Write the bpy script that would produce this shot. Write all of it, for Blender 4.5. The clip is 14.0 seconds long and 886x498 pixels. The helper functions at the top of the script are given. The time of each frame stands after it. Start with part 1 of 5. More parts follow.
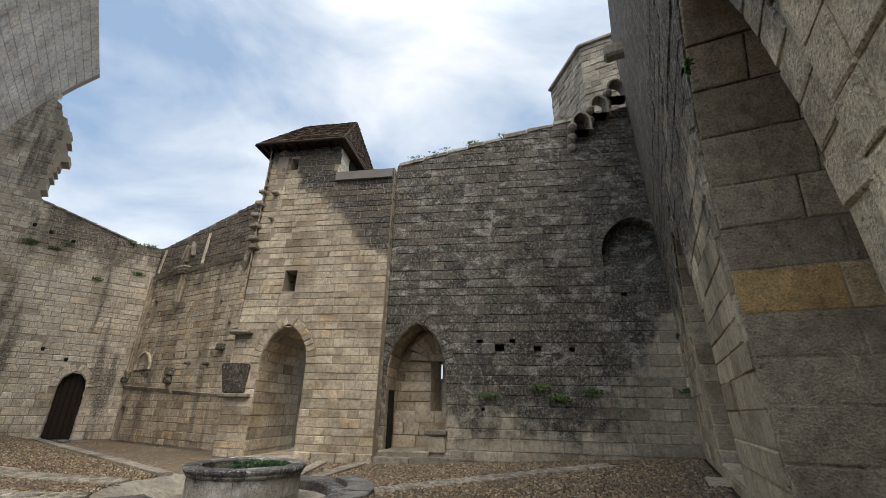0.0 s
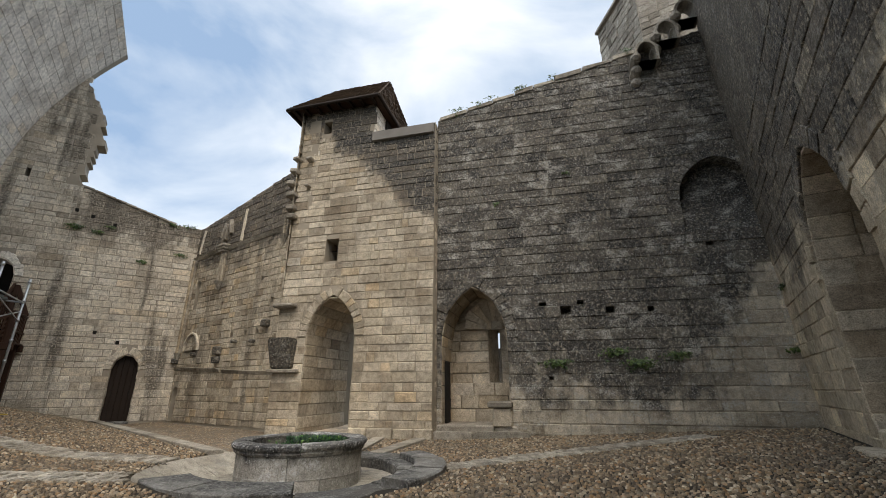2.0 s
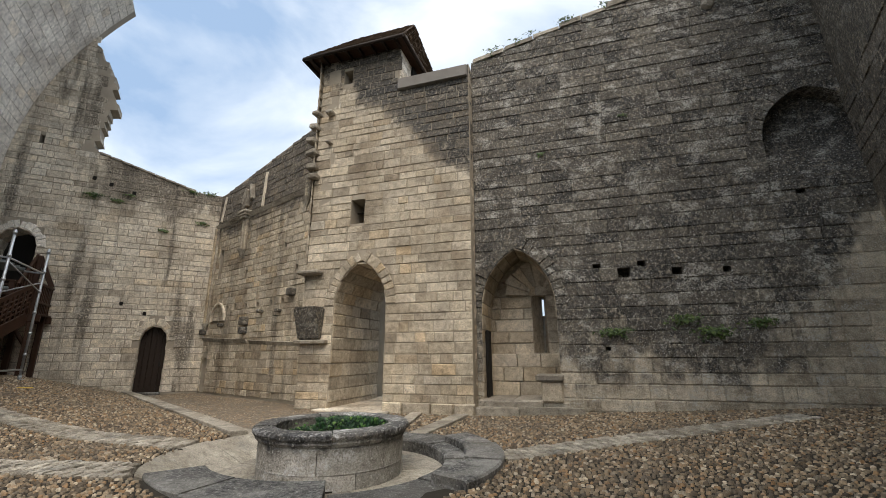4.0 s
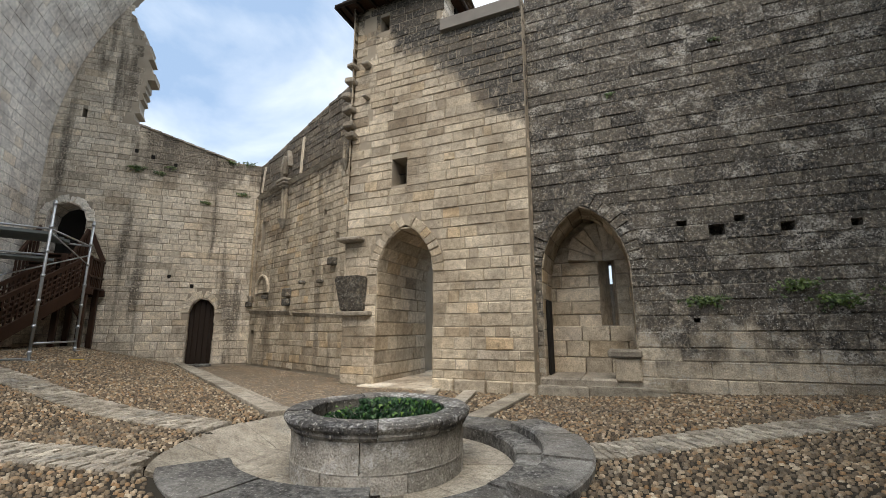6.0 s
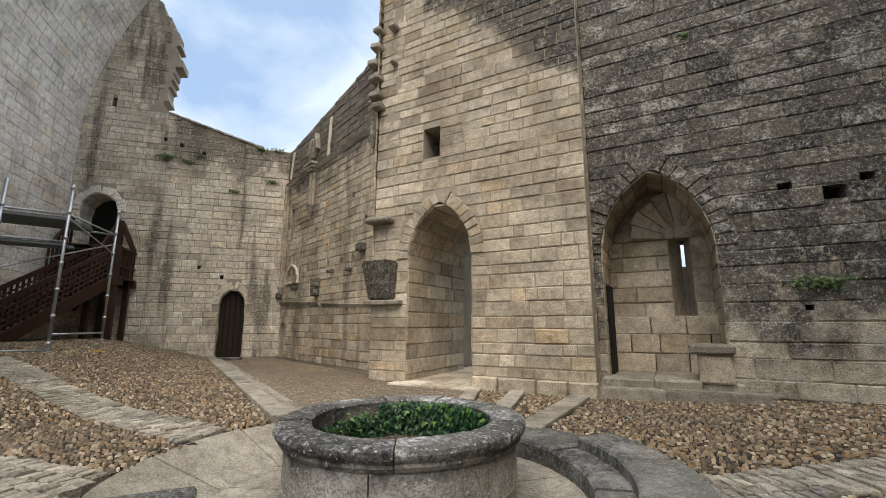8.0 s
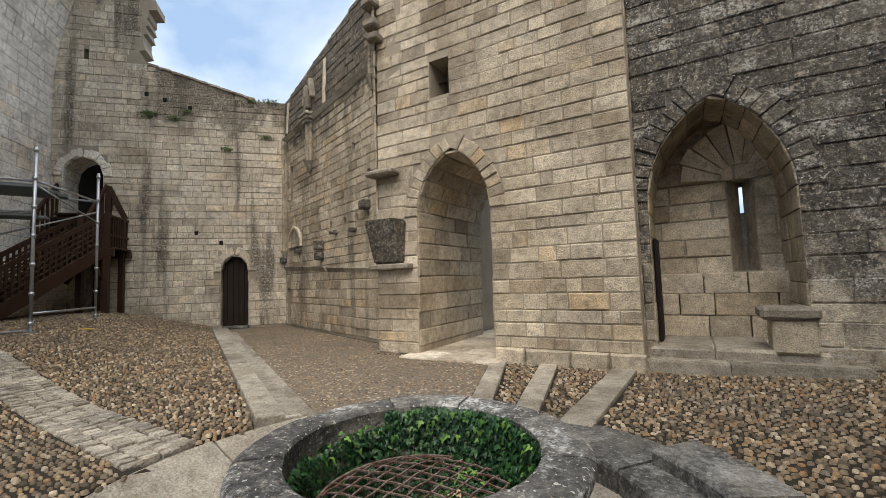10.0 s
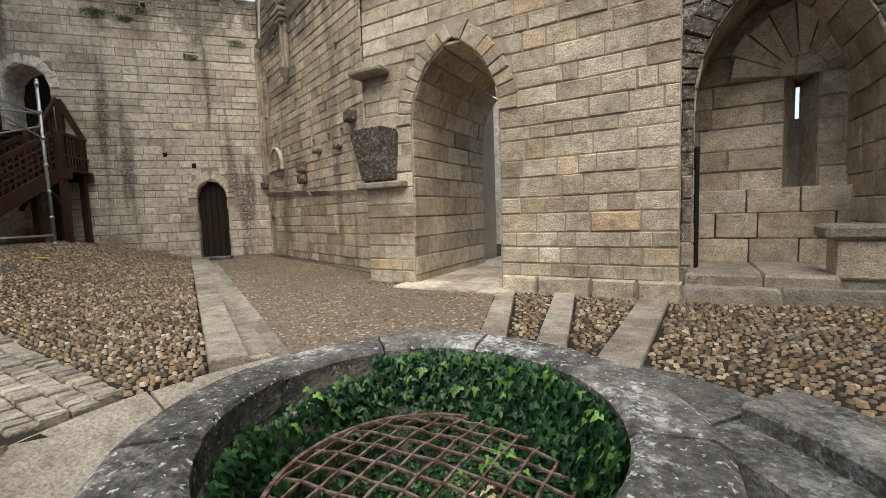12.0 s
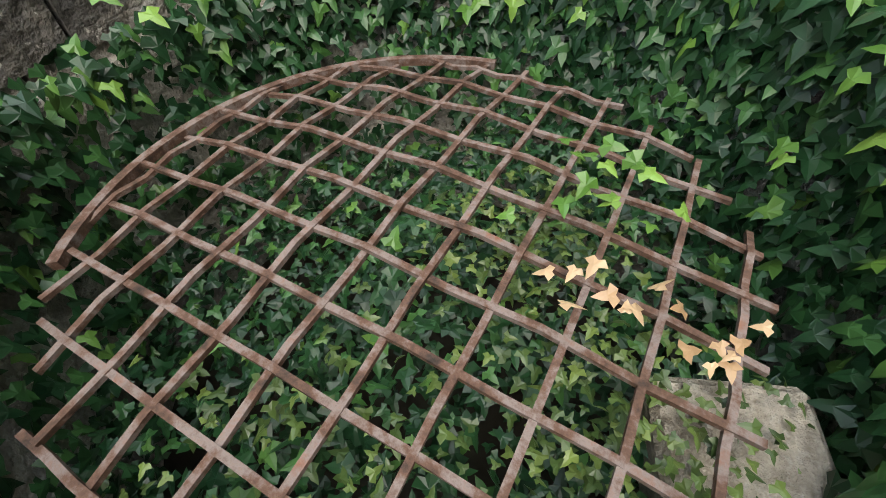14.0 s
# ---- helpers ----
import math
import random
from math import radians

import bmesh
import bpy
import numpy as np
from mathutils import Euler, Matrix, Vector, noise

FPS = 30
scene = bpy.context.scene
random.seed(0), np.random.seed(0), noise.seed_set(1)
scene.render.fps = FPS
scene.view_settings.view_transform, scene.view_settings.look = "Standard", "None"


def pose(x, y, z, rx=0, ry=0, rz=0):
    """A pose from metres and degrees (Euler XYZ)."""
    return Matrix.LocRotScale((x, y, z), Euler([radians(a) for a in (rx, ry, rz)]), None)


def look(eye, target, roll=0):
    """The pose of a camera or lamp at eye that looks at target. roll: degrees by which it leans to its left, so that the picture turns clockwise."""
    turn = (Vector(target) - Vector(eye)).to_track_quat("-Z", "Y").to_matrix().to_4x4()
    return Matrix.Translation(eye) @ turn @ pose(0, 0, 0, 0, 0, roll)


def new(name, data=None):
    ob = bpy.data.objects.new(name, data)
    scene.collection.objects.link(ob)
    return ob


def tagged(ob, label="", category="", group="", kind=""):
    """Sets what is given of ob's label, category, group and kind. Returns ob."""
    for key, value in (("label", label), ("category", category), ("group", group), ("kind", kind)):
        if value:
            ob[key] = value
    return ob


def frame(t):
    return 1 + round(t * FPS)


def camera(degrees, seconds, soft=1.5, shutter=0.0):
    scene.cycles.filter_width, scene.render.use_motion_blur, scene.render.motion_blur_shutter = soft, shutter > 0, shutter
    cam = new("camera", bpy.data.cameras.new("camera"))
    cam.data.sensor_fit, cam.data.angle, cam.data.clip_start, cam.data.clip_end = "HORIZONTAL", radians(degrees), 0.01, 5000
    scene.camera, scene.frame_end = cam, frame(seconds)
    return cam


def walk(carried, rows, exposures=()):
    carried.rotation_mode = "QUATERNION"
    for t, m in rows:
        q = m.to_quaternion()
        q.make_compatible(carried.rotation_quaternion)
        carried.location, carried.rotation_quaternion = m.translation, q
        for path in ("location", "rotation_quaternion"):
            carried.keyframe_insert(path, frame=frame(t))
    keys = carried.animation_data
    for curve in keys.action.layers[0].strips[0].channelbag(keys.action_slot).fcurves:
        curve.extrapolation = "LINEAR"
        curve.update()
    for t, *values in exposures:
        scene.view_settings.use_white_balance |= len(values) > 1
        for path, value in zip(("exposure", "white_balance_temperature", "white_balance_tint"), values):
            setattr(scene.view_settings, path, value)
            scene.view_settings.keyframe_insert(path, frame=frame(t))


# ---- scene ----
cam = camera(93.0, 14.0, soft=0.7)
EXPOSURES = [(0, 0.35), (3, 0.52), (6.5, 0.68), (11, 0.72), (12.5, 0.8), (13.5, 1.02), (14, 1.45)]
PATH = [
    (0, (4.326, 1.0, 1.343), (4.01, 2.843, 2.053), 1.3),
    (0.5, (4.243, 1.236, 1.344), (3.923, 3.081, 2.047), 0.9),
    (1, (4.076, 1.534, 1.314), (3.742, 3.382, 2.002), 0.6),
    (1.5, (3.816, 1.816, 1.252), (3.427, 3.667, 1.902), 0.0),
    (2, (3.567, 2.165, 1.111), (3.095, 4.003, 1.743), -0.1),
    (2.5, (3.344, 2.48, 1.02), (2.822, 4.312, 1.631), 0.0),
    (3, (3.232, 2.761, 1.12), (2.683, 4.597, 1.693), 0.1),
    (5.5, (2.45, 3.874, 1.251), (1.735, 5.7, 1.646), -0.6),
    (6, (2.363, 4.181, 1.218), (1.577, 5.982, 1.591), -0.2),
    (6.5, (2.274, 4.493, 1.187), (1.422, 6.266, 1.546), 0.1),
    (7, (2.122, 4.777, 1.135), (1.22, 6.525, 1.492), 0.2),
    (7.5, (1.971, 5.034, 1.101), (1.041, 6.766, 1.468), 0.2),
    (10, (1.272, 6.206, 1.314), (0.26, 7.925, 1.456), -2.0),
    (10.5, (1.1, 6.405, 1.271), (0.069, 8.116, 1.365), -2.2),
    (11, (0.975, 6.543, 1.23), (-0.053, 8.256, 1.301), -2.3),
    (11.5, (0.854, 6.759, 1.16), (-0.166, 8.479, 1.181), -2.2),
    (12, (0.705, 6.986, 1.1), (-0.29, 8.713, 0.929), -2.1),
    (12.5, (0.465, 7.308, 0.992), (-0.492, 9.004, 0.538), -2.0),
    (13, (0.324, 7.541, 0.905), (-0.569, 9.12, 0.063), -1.7),
    (13.5, (0.25, 7.677, 0.742), (-0.559, 9.107, -0.398), -2.3),
    (14, (0.185, 7.774, 0.642), (-0.436, 8.865, -0.915), -2.4),
]
walk(cam, [(t, look(e, g, r)) for t, e, g, r in PATH], EXPOSURES)

# ---- world, sun, exposure ----
world = bpy.data.worlds.new("overcast_sky")
scene.world = world
world.use_nodes = True
wn, wl = world.node_tree.nodes, world.node_tree.links
wn.clear()
SUN_EL, SUN_AZ = 53.0, 153.5   # a veiled sun behind the camera, to its right


def build_sky():
    out = wn.new("ShaderNodeOutputWorld")
    bg = wn.new("ShaderNodeBackground")
    sky = wn.new("ShaderNodeTexSky")
    sky.sky_type, sky.sun_disc = "NISHITA", False
    sky.sun_elevation, sky.sun_rotation = radians(SUN_EL), radians(SUN_AZ)
    tc = wn.new("ShaderNodeTexCoord")
    mp = wn.new("ShaderNodeMapping")
    mp.inputs["Scale"].default_value = (1.0, 1.0, 1.9)
    big = wn.new("ShaderNodeTexNoise")
    big.inputs["Scale"].default_value, big.inputs["Detail"].default_value, big.inputs["Roughness"].default_value = 2.1, 7.0, 0.52
    big.inputs["Distortion"].default_value = 0.35
    ramp = wn.new("ShaderNodeValToRGB")
    el = ramp.color_ramp.elements
    el[0].position, el[0].color = 0.36, (2.5, 3.5, 5.0, 1)
    el[1].position, el[1].color = 0.70, (8.7, 8.7, 8.8, 1)
    mid = ramp.color_ramp.elements.new(0.48)
    mid.color = (4.7, 5.4, 6.3, 1)
    mix = wn.new("ShaderNodeMixRGB")
    mix.inputs[0].default_value = 0.85
    wl.new(tc.outputs["Generated"], mp.inputs[0])
    wl.new(mp.outputs[0], big.inputs["Vector"])
    wl.new(big.outputs["Fac"], ramp.inputs[0])
    wl.new(sky.outputs[0], mix.inputs[1])
    wl.new(ramp.outputs[0], mix.inputs[2])
    sep = wn.new("ShaderNodeSeparateXYZ")
    up = wn.new("ShaderNodeMapRange")
    up.interpolation_type = "SMOOTHSTEP"
    up.inputs["From Min"].default_value, up.inputs["From Max"].default_value = 0.72, 1.0
    up.inputs["To Min"].default_value, up.inputs["To Max"].default_value = 0.0, 1.0
    high = wn.new("ShaderNodeMixRGB")
    high.blend_type = "MULTIPLY"
    high.inputs[0].default_value = 1.0
    high.inputs[2].default_value = (3.0, 2.85, 2.6, 1)
    dome = wn.new("ShaderNodeMixRGB")
    wl.new(tc.outputs["Generated"], sep.inputs[0])
    wl.new(sep.outputs["Z"], up.inputs["Value"])
    wl.new(mix.outputs[0], high.inputs[1])
    wl.new(up.outputs["Result"], dome.inputs[0])
    wl.new(mix.outputs[0], dome.inputs[1])
    wl.new(high.outputs[0], dome.inputs[2])
    wl.new(dome.outputs[0], bg.inputs["Color"])
    bg.inputs["Strength"].default_value = 0.12
    wl.new(bg.outputs[0], out.inputs["Surface"])


build_sky()
sun = new("sun", bpy.data.lights.new("sun", "SUN"))
sun.data.energy, sun.data.angle, sun.data.color = 1.7, radians(50), (1.0, 0.88, 0.74)
sun.matrix_world = look((4.2, -4.4, 18.5), (-2, 8, 0))


# ---- materials ----
class Net:
    """A small helper to wire one material's nodes."""

    def __init__(self, name):
        self.mat = bpy.data.materials.new(name)
        self.mat.use_nodes = True
        self.n, self.l = self.mat.node_tree.nodes, self.mat.node_tree.links
        self.bsdf = self.n["Principled BSDF"]
        self.pos = self.n.new("ShaderNodeNewGeometry")

    def put(self, socket, value):
        if hasattr(value, "is_output"):
            self.l.new(value, socket)
        elif value is not None:
            socket.default_value = value

    def math(self, op, a, b=None, clamp=False):
        m = self.n.new("ShaderNodeMath")
        m.operation, m.use_clamp = op, clamp
        self.put(m.inputs[0], a)
        if b is not None:
            self.put(m.inputs[1], b)
        return m.outputs[0]

    def noise(self, scale, detail=4.0, stretch=(1, 1, 1), rough=0.55):
        mp = self.n.new("ShaderNodeMapping")
        mp.inputs["Scale"].default_value = stretch
        self.l.new(self.pos.outputs["Position"], mp.inputs[0])
        t = self.n.new("ShaderNodeTexNoise")
        t.inputs["Scale"].default_value, t.inputs["Detail"].default_value, t.inputs["Roughness"].default_value = scale, detail, rough
        self.l.new(mp.outputs[0], t.inputs["Vector"])
        return t.outputs["Fac"]

    def step(self, value, lo, hi):
        m = self.n.new("ShaderNodeMapRange")
        m.interpolation_type = "SMOOTHSTEP"
        self.put(m.inputs["Value"], value)
        m.inputs["From Min"].default_value, m.inputs["From Max"].default_value = lo, hi
        return m.outputs["Result"]

    def mix(self, fac, a, b, mode="MIX"):
        m = self.n.new("ShaderNodeMixRGB")
        m.blend_type = mode
        self.put(m.inputs[0], fac)
        self.put(m.inputs[1], a if hasattr(a, "is_output") else (*a, 1))
        self.put(m.inputs[2], b if hasattr(b, "is_output") else (*b, 1))
        return m.outputs[0]

    def along(self, x, y, z, c):
        """The value x*X + y*Y + z*Z + c at a place."""
        d = self.n.new("ShaderNodeVectorMath")
        d.operation = "DOT_PRODUCT"
        self.l.new(self.pos.outputs["Position"], d.inputs[0])
        d.inputs[1].default_value = (x, y, z)
        return self.math("ADD", d.outputs["Value"], c)

    def piece(self):
        """A chance value of each piece, whether it is an object or an island of a joined mesh."""
        info = self.n.new("ShaderNodeObjectInfo")
        return self.math("FRACT", self.math("ADD", info.outputs["Random"], self.pos.outputs["Random Per Island"]))

    def ramp(self, fac, stops):
        r = self.n.new("ShaderNodeValToRGB")
        els = r.color_ramp.elements
        while len(els) < len(stops):
            els.new(0.5)
        for e, (p, c) in zip(els, stops):
            e.position, e.color = p, (*c, 1)
        self.put(r.inputs[0], fac)
        return r.outputs[0]

    def done(self, colour, rough=0.9, bump=None, strength=0.4, dist=0.01, metal=0.0):
        self.put(self.bsdf.inputs["Base Color"], colour if hasattr(colour, "is_output") else (*colour, 1))
        self.put(self.bsdf.inputs["Roughness"], rough)
        self.bsdf.inputs["Metallic"].default_value = metal
        self.bsdf.inputs["Specular IOR Level"].default_value = 0.25
        if bump is not None:
            b = self.n.new("ShaderNodeBump")
            b.inputs["Strength"].default_value, b.inputs["Distance"].default_value = strength, dist
            self.l.new(bump, b.inputs["Height"])
            self.l.new(b.outputs[0], self.bsdf.inputs["Normal"])
        return self.mat


DARKBASE = [(0.0, (0.382, 0.337, 0.266)), (0.35, (0.583, 0.52, 0.418)), (0.7, (0.488, 0.428, 0.342)), (1.0, (0.678, 0.612, 0.494))]
PIER = [(0.0, (0.39, 0.33, 0.248)), (0.35, (0.598, 0.521, 0.401)), (0.7, (0.494, 0.432, 0.33)), (1.0, (0.754, 0.66, 0.496))]
RIMSTONE = [(0.0, (0.30, 0.29, 0.265)), (0.5, (0.40, 0.385, 0.355)), (1.0, (0.48, 0.465, 0.43))]
LICHEN = [(0.0, (0.17, 0.165, 0.155)), (0.5, (0.26, 0.255, 0.24)), (1.0, (0.34, 0.33, 0.31))]
WARM = [(0.0, (0.44, 0.37, 0.28)), (0.2, (0.57, 0.50, 0.39)), (0.45, (0.50, 0.44, 0.35)), (0.65, (0.65, 0.58, 0.47)), (0.84, (0.55, 0.48, 0.37)), (0.95, (0.58, 0.46, 0.31)), (1.0, (0.72, 0.67, 0.58))]
PALE = [(0.0, (0.58, 0.51, 0.41)), (0.3, (0.74, 0.67, 0.56)), (0.55, (0.66, 0.59, 0.48)), (0.8, (0.79, 0.73, 0.63)), (1.0, (0.68, 0.58, 0.44))]
GREY = [(0.0, (0.27, 0.245, 0.20)), (0.35, (0.42, 0.385, 0.33)), (0.7, (0.34, 0.31, 0.26)), (1.0, (0.50, 0.46, 0.39))]
ROUGH = [(0.0, (0.381, 0.324, 0.24)), (0.3, (0.582, 0.497, 0.38)), (0.6, (0.493, 0.421, 0.33)), (0.85, (0.672, 0.583, 0.45)), (1.0, (0.739, 0.518, 0.25))]


def stone(name, tones, dark=(0.035, 0.034, 0.032), mask=None, streak=0.0, spots=0.25, grain=1.0, bloom=0.0, pale=(0.36, 0.34, 0.30), vary=0.7):
    """Weathered limestone: tones from piece to piece, grain, black lichen by a mask (a list of planes, least of them), streaks below the top."""
    k = Net(name)
    fine, mid, big = k.noise(55, 5), k.noise(9, 5), k.noise(1.1, 4)
    base = k.ramp(k.piece(), tones)
    shade = k.math("FRACT", k.math("MULTIPLY", k.piece(), 7.31))
    base = k.mix(vary, base, k.ramp(shade, [(0.0, (0.62, 0.61, 0.60)), (0.25, (0.90, 0.89, 0.88)), (0.8, (1.04, 1.04, 1.03)), (1.0, (1.24, 1.23, 1.22))]), "MULTIPLY")
    base = k.mix(0.55, base, k.ramp(mid, [(0.28, (0.38, 0.36, 0.33)), (0.5, (0.95, 0.94, 0.92)), (0.75, (1.4, 1.38, 1.34))]), "MULTIPLY")
    base = k.mix(0.6, base, k.ramp(big, [(0.33, (0.50, 0.46, 0.41)), (0.5, (0.95, 0.94, 0.92)), (0.68, (1.22, 1.22, 1.2))]), "MULTIPLY")
    base = k.mix(0.6, base, k.ramp(fine, [(0.3, (0.38, 0.36, 0.33)), (0.52, (1.0, 1.0, 1.0)), (0.72, (1.5, 1.48, 1.44))]), "MULTIPLY")
    pits = k.step(k.noise(30, 6, rough=0.75), 0.42, 0.33)
    base = k.mix(k.math("MULTIPLY", pits, 0.75), base, (0.07, 0.06, 0.045))
    if mask:
        m = None
        for x, y, z, c in mask:
            v = k.along(x, y, z, c)
            m = v if m is None else k.math("MINIMUM", m, v)
        wob = k.math("MULTIPLY", k.math("SUBTRACT", k.noise(0.9, 6, rough=0.62), 0.5), 2.6)
        wob2 = k.math("MULTIPLY", k.math("SUBTRACT", k.noise(4.5, 6, (1, 1, 0.5), 0.65), 0.5), 1.5)
        cover = k.step(k.math("ADD", k.math("ADD", m, wob), wob2), -0.15, 0.55)
        patch = k.math("MULTIPLY", cover, k.step(k.noise(15, 6, rough=0.7), 0.25, 0.52))
        patch = k.math("MULTIPLY", patch, k.ramp(k.piece(), [(0.0, (0.78,) * 3), (0.5, (1, 1, 1)), (1.0, (0.82,) * 3)]))
        soot = k.ramp(k.noise(24, 6, rough=0.7), [(0.36, tuple(c * 0.55 for c in dark)), (0.5, tuple(c * 1.3 for c in dark)), (0.68, tuple(c * 4.2 for c in dark))])
        base = k.mix(patch, base, soot)
    if streak:
        s = k.math("MULTIPLY", k.step(k.noise(1.5, 5, (1, 1, 0.10)), 0.52, 0.66), k.step(k.noise(20, 5, rough=0.7), 0.30, 0.55))
        base = k.mix(k.math("MULTIPLY", s, streak), base, (0.075, 0.066, 0.055))
    if bloom:
        bl = k.math("MULTIPLY", k.step(k.noise(2.2, 6, (1, 1, 1.4), 0.7), 0.51, 0.64), k.step(k.noise(28, 5, rough=0.7), 0.42, 0.58))
        base = k.mix(k.math("MULTIPLY", bl, bloom), base, pale)
    sp = k.step(k.noise(34, 4, rough=0.6), 0.60, 0.66)
    base = k.mix(k.math("MULTIPLY", sp, spots), base, (0.55, 0.54, 0.49))
    h = k.math("ADD", k.math("MULTIPLY", k.noise(14, 6, rough=0.7), 1.0), k.math("MULTIPLY", fine, 0.5))
    return k.done(base, 0.92, h, min(1.0, 0.9 * grain), 0.03)


def mortar(name, colour):
    k = Net(name)
    f = k.noise(40, 4)
    return k.done(k.mix(k.noise(2.2, 5), tuple(c * 0.6 for c in colour), tuple(c * 1.2 for c in colour)), 0.95, f, 0.6, 0.01)


DARK_MASK = [(0.0, 0.0, 0.55, -0.2), (-0.6, 0.0, 0.55, 3.4)]
TOWER_MASK = [(1.05, 0.0, 1.2, -7.1)]
M_TOWER = stone("limestone_stained_at_top", WARM, mask=TOWER_MASK, spots=0.15)
M_DARK = stone("limestone_blackened", DARKBASE, dark=(0.036, 0.0345, 0.032), mask=DARK_MASK, spots=0.9, bloom=1.0, pale=(0.46, 0.44, 0.39))
M_DOORWALL = stone("limestone_streaked", PALE, mask=[(0, 0, 0.9, -5.6), (1.376, 1.452, 0, -0.5)], streak=0.85, dark=(0.11, 0.095, 0.075), spots=0.1, vary=0.5)
M_BACK = stone("limestone_brown", WARM, mask=[(0, 0, 1.0, -5.5)], streak=0.6, dark=(0.06, 0.054, 0.047), spots=0.15)
CLEAN = [(0.0, (0.78, 0.73, 0.66)), (0.5, (0.83, 0.79, 0.72)), (0.85, (0.80, 0.75, 0.68)), (1.0, (0.82, 0.73, 0.60))]
M_VAULT = stone("limestone_cleaned", CLEAN, spots=0.03, grain=0.6, vary=0.22)
M_ARCADE = stone("limestone_rough_grey", PIER, mask=[(0.0, 0.0, 0.6, -1.9)], dark=(0.042, 0.039, 0.035), spots=0.3, grain=1.6, bloom=0.6)
M_JAMB = stone("limestone_ochre", WARM, spots=0.1)
M_JAMB2 = stone("limestone_rough_brown", ROUGH, mask=[(0, 0, 0.5, -2.6)], spots=0.15, grain=1.5)
M_TURRET = stone("limestone_grey", GREY, spots=0.2)
M_WELL = stone("well_stone_lichened", RIMSTONE, mask=[(0, 0, 3.0, -0.8)], dark=(0.032, 0.032, 0.033), spots=0.9, bloom=1.0, grain=1.3, pale=(0.60, 0.60, 0.59))
M_KERB = stone("kerb_stone", LICHEN, mask=[(0, 0, 0.0, 0.35)], dark=(0.045, 0.044, 0.042), spots=0.35, bloom=0.4, pale=(0.42, 0.42, 0.40))
M_SLAB = stone("paving_slab", PALE, spots=0.1)
M_PATHSLAB = stone("worn_step_stone", GREY, mask=[(0, 0, 0.0, -0.10)], dark=(0.075, 0.066, 0.052), spots=0.1)
M_MORTAR = mortar("lime_mortar", (0.38, 0.33, 0.255))
M_MORTAR_D = mortar("grey_mortar", (0.24, 0.222, 0.197))
M_MORTAR_P = mortar("pale_mortar", (0.38, 0.33, 0.26))


def cobble_mat():
    k = Net("river_cobble")
    c = k.ramp(k.piece(), [(0.0, (0.055, 0.042, 0.03)), (0.2, (0.235, 0.18, 0.118)), (0.38, (0.095, 0.075, 0.054)), (0.58, (0.33, 0.265, 0.183)), (0.76, (0.265, 0.16, 0.078)), (0.92, (0.53, 0.46, 0.35)), (1.0, (0.09, 0.073, 0.056))])
    c = k.mix(0.9, c, k.ramp(k.noise(45, 5, rough=0.65), [(0.3, (0.42, 0.40, 0.37)), (0.65, (1.15, 1.13, 1.1))]), "MULTIPLY")
    c = k.mix(k.math("MULTIPLY", k.step(k.noise(0.5, 4), 0.50, 0.62), 0.4), c, (0.10, 0.085, 0.065))
    return k.done(c, 0.62, k.noise(60, 3), 0.3, 0.004)


def plain(name, a, b, scale, rough, metal=0.0, bump=0.3, stretch=(1, 1, 1)):
    k = Net(name)
    return k.done(k.mix(k.noise(scale, 5, stretch), a, b), rough, k.noise(scale * 4, 4, stretch), bump, 0.005, metal)


M_COBBLE = cobble_mat()
M_EARTH = plain("packed_earth", (0.012, 0.010, 0.007), (0.035, 0.029, 0.02), 9, 0.95)
M_SETT = stone("paving_sett", GREY, mask=[(0, 0, 0.0, -0.15)], dark=(0.10, 0.10, 0.093), spots=0.3)
M_PEBBLE = plain("pebble_concrete", (0.10, 0.085, 0.068), (0.21, 0.178, 0.142), 6, 0.8)
M_WOOD = plain("stained_oak", (0.026, 0.012, 0.007), (0.062, 0.029, 0.015), 7, 0.6, stretch=(1, 1, 0.3))
M_DOOR = plain("dark_door_oak", (0.014, 0.009, 0.006), (0.032, 0.02, 0.013), 12, 0.65, stretch=(3, 3, 0.2))
M_STEEL = plain("galvanised_steel", (0.34, 0.36, 0.38), (0.52, 0.54, 0.56), 14, 0.42, 0.85, 0.1)
M_DECK = plain("scaffold_deck", (0.10, 0.12, 0.12), (0.19, 0.21, 0.21), 8, 0.7)
def rust_mat():
    k = Net("rusty_iron")
    c = k.ramp(k.noise(22, 5, rough=0.7), [(0.3, (0.03, 0.024, 0.020)), (0.46, (0.11, 0.062, 0.043)), (0.58, (0.19, 0.155, 0.14)), (0.75, (0.19, 0.085, 0.05))])
    return k.done(c, 0.8, k.noise(90, 4), 0.8, 0.004, 0.1)


M_RUST = rust_mat()
M_IRON = plain("dark_iron", (0.02, 0.02, 0.02), (0.05, 0.045, 0.04), 20, 0.6, 0.6)
# near-black colour that stands for the shade inside rooms and holes
M_HOLE_SHADE = plain("painted_hole_shade", (0.01, 0.009, 0.008), (0.02, 0.018, 0.015), 3, 0.95)
M_YELLOW = plain("yellow_rag", (0.45, 0.30, 0.04), (0.6, 0.42, 0.08), 20, 0.8)


def roof_mat():
    k = Net("clay_roof_tile")
    c = k.ramp(k.piece(), [(0.0, (0.08, 0.05, 0.035)), (0.5, (0.12, 0.08, 0.052)), (1.0, (0.17, 0.115, 0.075))])
    return k.done(k.mix(k.math("MULTIPLY", k.noise(5, 5), 0.6), c, (0.07, 0.065, 0.05)), 0.9, k.noise(40), 0.4, 0.01)


